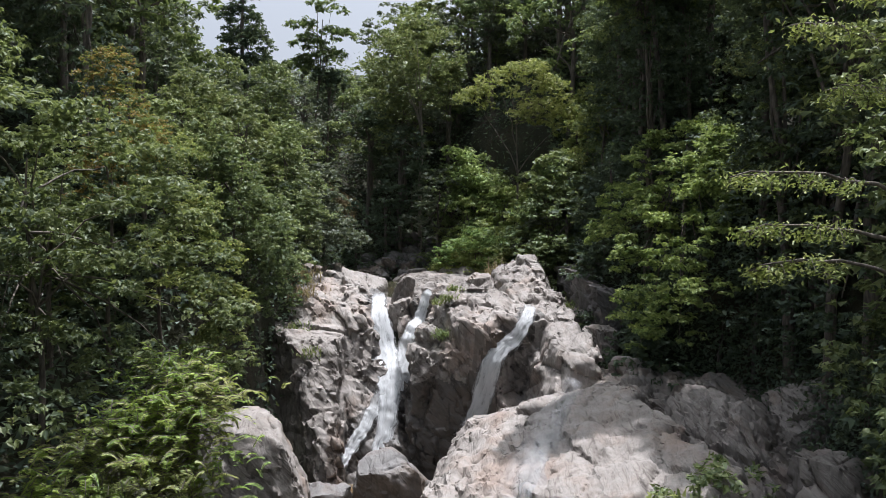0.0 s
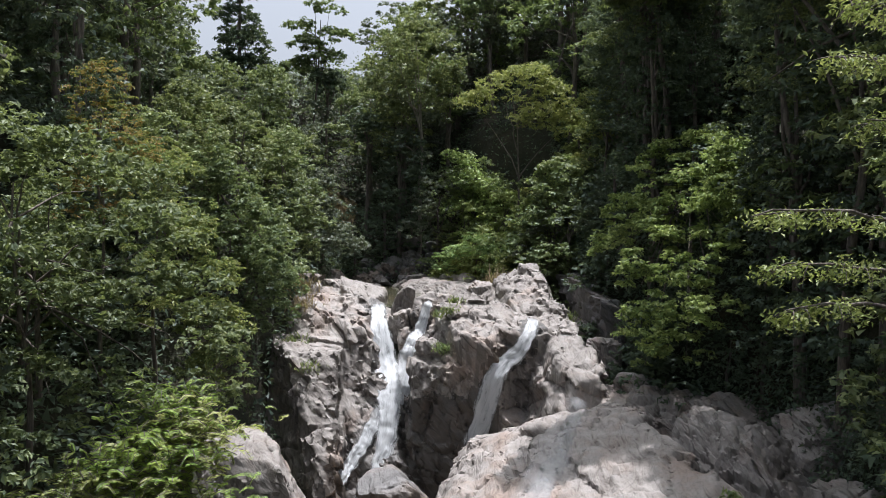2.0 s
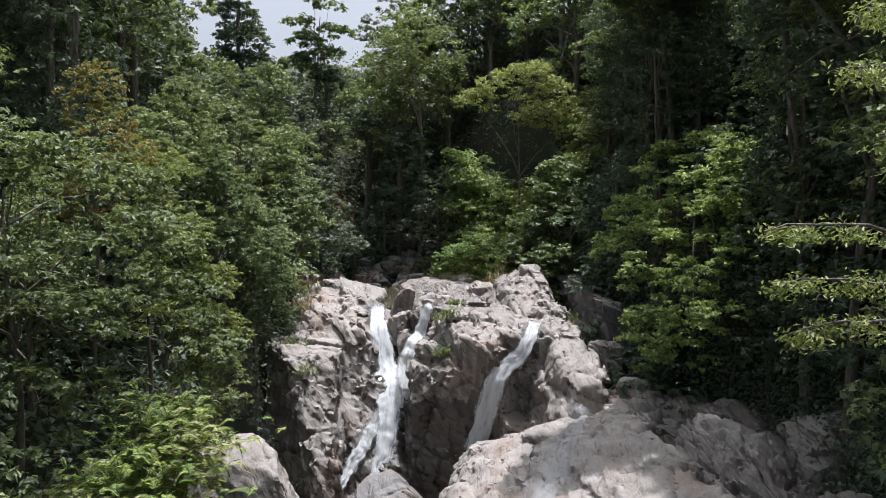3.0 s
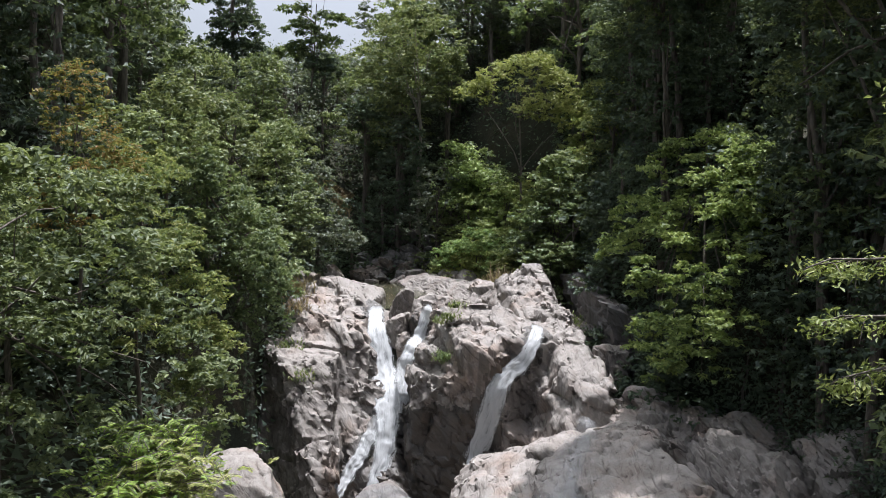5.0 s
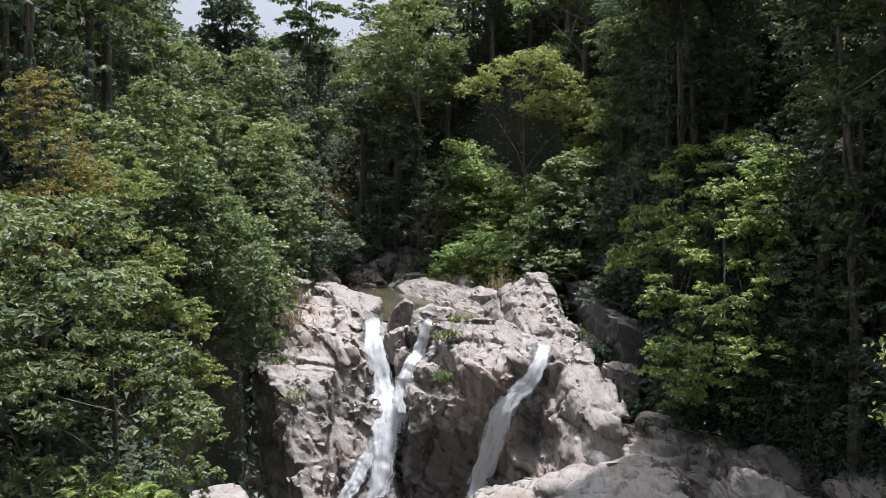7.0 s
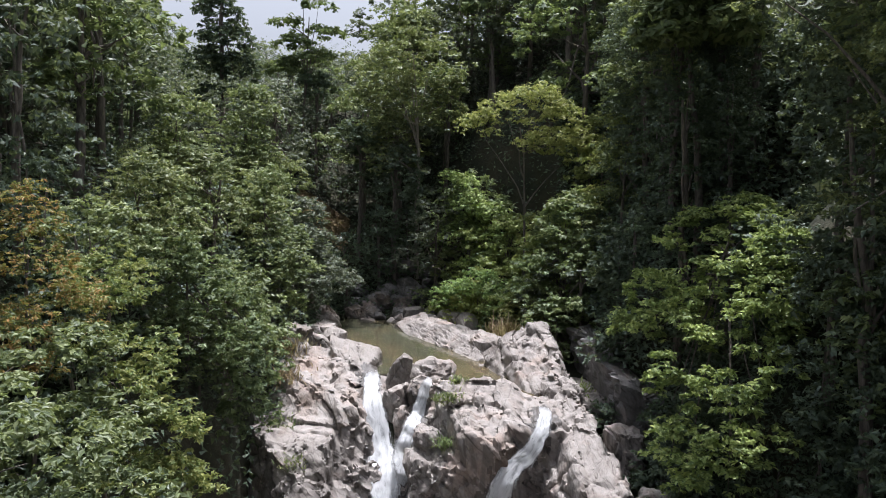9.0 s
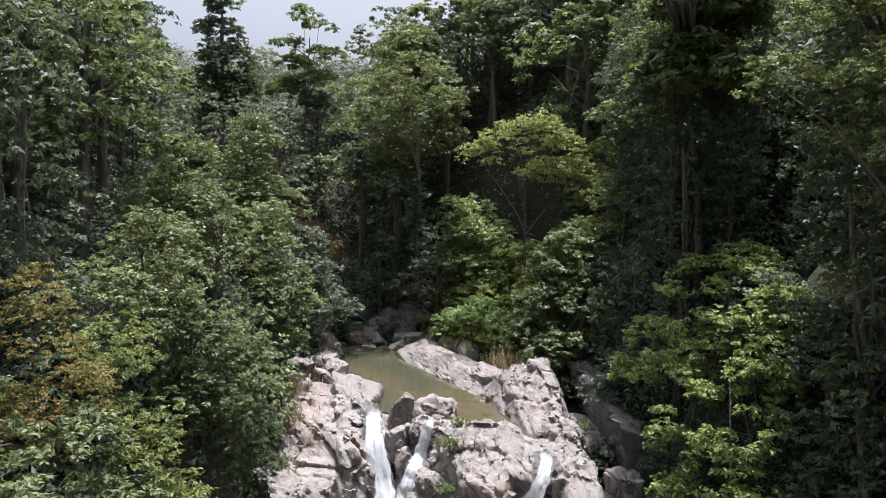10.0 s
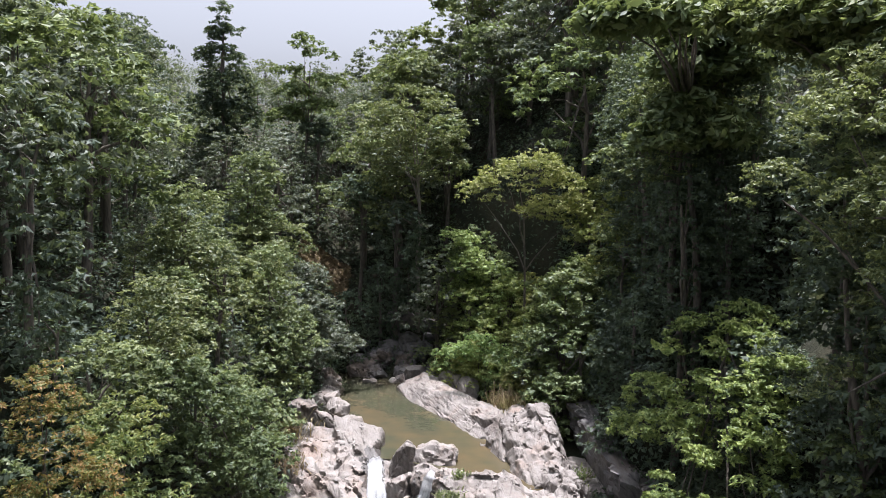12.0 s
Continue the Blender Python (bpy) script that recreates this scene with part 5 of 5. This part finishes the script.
single("slope_tree", "tree", "green tree hung with vines behind the pool, leaves lightened for sunshine", 3.0, 67.4,
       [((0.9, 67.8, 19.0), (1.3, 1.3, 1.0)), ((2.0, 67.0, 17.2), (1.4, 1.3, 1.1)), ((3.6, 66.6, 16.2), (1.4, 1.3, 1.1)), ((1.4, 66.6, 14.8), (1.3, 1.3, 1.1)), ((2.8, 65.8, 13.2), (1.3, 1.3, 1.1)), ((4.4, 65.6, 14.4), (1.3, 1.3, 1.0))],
       200, 58, 0.52, 0.27, LEAF_SUN_BRIGHT, 0.14, seed=36, fine=True, under=-0.5, flat=0.9)
single("slope_tree", "tree", "creeper-hung tree beside the pool, leaves lightened for sunshine", 9.0, 58.4,
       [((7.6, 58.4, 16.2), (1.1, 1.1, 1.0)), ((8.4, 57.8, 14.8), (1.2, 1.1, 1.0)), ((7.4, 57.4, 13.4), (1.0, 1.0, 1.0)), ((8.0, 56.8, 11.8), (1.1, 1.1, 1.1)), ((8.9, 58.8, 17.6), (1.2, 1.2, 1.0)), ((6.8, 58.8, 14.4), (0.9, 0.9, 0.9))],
       180, 58, 0.46, 0.24, LEAF_SUN_BRIGHT, 0.13, seed=37, fine=True, under=-0.6, flat=0.95)
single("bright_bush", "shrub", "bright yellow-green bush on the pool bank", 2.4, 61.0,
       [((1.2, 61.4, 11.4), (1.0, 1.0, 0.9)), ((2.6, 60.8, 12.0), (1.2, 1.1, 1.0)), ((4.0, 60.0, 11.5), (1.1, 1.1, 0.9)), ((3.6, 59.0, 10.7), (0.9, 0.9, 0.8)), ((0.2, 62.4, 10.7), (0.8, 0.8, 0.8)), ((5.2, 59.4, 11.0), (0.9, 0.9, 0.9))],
       170, 56, 0.42, 0.22, LEAF_SUN_BRIGHT, 0.08, seed=38, fine=True, under=-0.6)
# lit undergrowth round the pool
for x, y, h, k in ((0.6, 66.5, 5, "broad"), (2.0, 65.4, 7.0, "pale"), (6.8, 59.6, 7.0, "pale"), (8.4, 61.6, 8.0, "broad"), (-0.6, 67.2, 8.5, "grey"), (4.8, 64.4, 8.0, "pale"), (-4.0, 69.2, 11.0, "dark"), (2.6, 69.8, 9.0, "broad"), (6.6, 66.0, 8.0, "pale"), (1.6, 61.9, 3.2, "pale_shrub"), (3.0, 60.4, 3.4, "pale_shrub"), (0.2, 63.6, 2.8, "pale_shrub"), (-1.6, 65.2, 2.4, "shrub"), (4.4, 59.0, 3.6, "shrub"), (5.4, 57.2, 3.4, "pale_shrub"),
                   (6.4, 54.4, 3.8, "shrub"), (6.8, 52.2, 4.0, "shrub"), (3.4, 62.6, 4.2, "pale_shrub"), (6.0, 60.0, 4.0, "shrub"), (7.6, 58.4, 7.0, "broad"), (0.8, 69.2, 8.0, "broad"), (4.2, 67.6, 8.5, "broad"), (8.0, 55.6, 7.5, "broad"), (7.8, 65.0, 8.0, "broad"), (5.6, 58.8, 4.5, "broad"), (4.6, 61.4, 5.0, "pale"), (7.2, 56.6, 5.0, "broad"), (6.2, 62.6, 7.0, "pale"), (3.8, 65.8, 6.0, "broad"), (8.2, 58.8, 6.0, "pale"), (7.2, 55.4, 9.0, "broad"), (8.0, 57.2, 10.5, "broad"), (6.2, 57.8, 7.5, "pale"), (8.4, 53.2, 7.0, "broad"),
                   (-10.0, 47.6, 4.0, "shrub"), (-10.2, 50.6, 5.5, "dark"), (-10.0, 44.2, 3.8, "shrub"), (-10.2, 41.4, 6.0, "broad"), (-10.6, 55.4, 5.8, "grey"), (-10.4, 59.4, 6.4, "grey"), (-9.8, 63.0, 5.4, "broad"), (-7.6, 66.4, 6.5, "dark"), (-5.2, 68.6, 7.0, "dark"), (-3.0, 70.8, 6.5, "dark"), (-10.4, 38.4, 3.8, "shrub")):
    put(k, x, y, h)


def undergrowth(count, x0, x1, y0, y1, seed, keep, size=0.34):
    r = np.random.default_rng(seed)
    x, y = r.uniform(x0, x1, count), r.uniform(y0, y1, count)
    ok = keep(x, y)
    x, y = x[ok], y[ok]
    z = ground_z(x, y)
    gxp, gyp = ground_z(x + 0.3, y) - z, ground_z(x, y + 0.3) - z
    nor = np.stack([-gxp / 0.3, -gyp / 0.3, np.ones(len(x))], 1)
    nor /= np.linalg.norm(nor, axis=1)[:, None]
    p = np.stack([x, y, z], 1) + nor * r.uniform(0.05, 1.1, len(x))[:, None]
    return slivers(r, p, nor, size, 0.5)


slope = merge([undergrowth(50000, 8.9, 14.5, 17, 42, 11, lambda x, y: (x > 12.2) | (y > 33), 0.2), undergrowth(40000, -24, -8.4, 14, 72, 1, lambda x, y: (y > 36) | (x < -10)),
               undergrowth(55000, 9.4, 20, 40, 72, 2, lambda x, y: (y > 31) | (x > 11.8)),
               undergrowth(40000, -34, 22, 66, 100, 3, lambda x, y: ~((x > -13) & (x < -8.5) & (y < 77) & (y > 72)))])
tagged(new("undergrowth", mesh_of("undergrowth", *slope, LEAF_SHADE_DARK, False)), "leafy undergrowth covering the valley slopes, darkened for shade", "undergrowth", kind="stuff")


def far_woods(count, seed, x0, x1, y0, y1, size, high):
    r = np.random.default_rng(seed)
    x, y = r.uniform(x0, x1, count), r.uniform(y0, y1, count)
    lump = fbm(np.stack([x, y, 0 * x], 1) * 0.16, 3, 6)
    p = np.stack([x, y, ground_z(x, y) + high + 0.8 * high * lump + r.uniform(-0.4 * high, 0.6, count)], 1)
    return slivers(r, p, r.normal(size=(count, 3)) * 0.5, size)


woods = merge([far_woods(60000, 5, -110, 40, 112, 200, 0.42, 5.0), far_woods(40000, 6, 16, 46, 24, 100, 0.6, 3.0), far_woods(30000, 7, -50, -24, 24, 100, 0.6, 3.0)])
tagged(new("far_woods", mesh_of("far_woods", *woods, LEAF_GREY, False)), "distant grey-green forest canopy on the hills", "woods", kind="stuff")
r_ = np.random.default_rng(9)
cx, cy = r_.uniform(-13.2, -8.6, 5000), r_.uniform(72.2, 77, 5000)
straw = np.stack([cx, cy, ground_z(cx, cy) + 0.15], 1)
tagged(new("dry_grass", mesh_of("dry_grass", *blades(r_, straw, np.tile([0, -0.3, 1.0], (5000, 1)), 0.5, 0.4, 0.3, -1.0), STRAW, False)), "bare slope of dry reddish grass between the trees", "grass", kind="stuff")


# ---- small plants on the rock ----
def tuft(x, y, z, r0, tall, count, mat, name, label, seed, hang=0.0):
    """Thin arching blades from one root."""
    r = np.random.default_rng(seed)
    root = r.normal(size=(count, 3)) * np.array([r0, r0, r0 * 0.5])
    a = r.uniform(0, 6.283, count)
    d = np.stack([np.cos(a) * 0.6, np.sin(a) * 0.6 - hang, np.full(count, 1.0 - hang)], 1) * (tall * r.uniform(0.5, 1.1, count))[:, None]
    s = np.stack([-np.sin(a), np.cos(a), np.zeros(count)], 1) * 0.035
    mid_, tip = root + d * 0.6, root + d - np.array([0, 0, 0.25]) * tall
    v = np.stack([root - s, root + s, mid_ + s * 0.8, mid_ - s * 0.8, tip], 1).reshape(-1, 3)
    i = np.arange(count)[:, None] * 5
    f = np.concatenate([i + [[0, 1, 2]], i + [[0, 2, 3]], i + [[3, 2, 4]]], 1).reshape(-1, 3)
    ob = new(name, mesh_of(name, v, f, mat, False))
    ob.location = (x, y, z)
    return tagged(ob, label, "grass", kind="stuff")


def settle(x, y):
    """The rock's surface below (x, y)."""
    z = np.linspace(12, 0, 241)
    p = np.stack([np.full(241, x), np.full(241, y), z], 1)
    d = cliff_distance(p) - weather(p)
    k = np.argmax(d < 0)
    return float(z[k])


for i, (x, y, r0, tall, k) in enumerate(((0.3, 41.7, 0.22, 0.4, 130), (0.1, 40.6, 0.25, 0.45, 140), (-0.2, 42.4, 0.2, 0.35, 90), (0.6, 43.4, 0.2, 0.4, 100), (-8.3, 46.0, 0.5, 0.7, 180), (-8.0, 43.4, 0.4, 0.5, 140), (-6.9, 40.6, 0.35, 0.4, 100), (7.3, 46.6, 0.4, 0.5, 120), (7.6, 43.0, 0.3, 0.4, 100))):
    tuft(x, y, settle(x, y), r0, tall, k, LEAF if i != 4 else STRAW, "grass_tuft", "tuft of green grass rooted in a crack of the rock" if i != 4 else "tuft of dry straw-coloured grass on the rock", 400 + i, 0.25)
for i, (x, y, z, r0, tall) in enumerate(((3.9, 55.0, 9.6, 0.6, 1.1), (4.4, 54.0, 9.7, 0.5, 1.0), (4.0, 56.4, 9.4, 0.6, 1.0), (-9.0, 48.6, 9.6, 0.5, 1.0), (-8.9, 50.2, 9.4, 0.5, 0.9))):
    tuft(x, y, z, r0, tall, 220, STRAW, "dry_grass_tuft", "clump of dry reddish straw grass beside the pool", 420 + i)

def hollow(x, y, rx, ry):
    """A rounded uneven outline."""
    return [(x + rx * math.cos(a) * (1 + 0.18 * math.sin(3 * a)), y + ry * math.sin(a) * (1 + 0.15 * math.cos(2 * a + 1))) for a in np.linspace(0, 2 * math.pi, 18, endpoint=False)]


sheet("water_hollow", hollow(6.2, 31.7, 0.5, 0.4), min(settle(6.2, 31.7), settle(5.9, 31.5), settle(6.5, 31.9)) + 0.05, DARK_WATER, "shallow ochre puddle in a hollow of the slab")
sheet("water_puddle", [(7.4, 29.2), (8.6, 28.8), (9.3, 30.4), (9.0, 32.2), (7.8, 32.4)], 5.05, DARK_WATER, "shallow rusty-brown puddle between the boulders")
for i, (at, half) in enumerate((((8.4, 32.8, 5.2), (1.2, 0.9, 1.0)), ((8.1, 27.6, 3.8), (1.1, 1.4, 1.5)), ((9.4, 32.4, 5.4), (0.8, 0.8, 0.8)), ((7.9, 29.4, 3.9), (0.9, 0.8, 1.2)))):
    boulder(at, half, 20 * i, seed=500 + i, label="rusty-brown boulder beside a shallow puddle", block=0.5)
for i, (x, y, h) in enumerate(((5.3, 20.4, 4.0), (6.0, 20.8, 3.8), (7.4, 20.6, 3.4), (4.6, 20.6, 3.4))):
    put("pale_shrub" if i != 2 else "shrub", x, y, h)
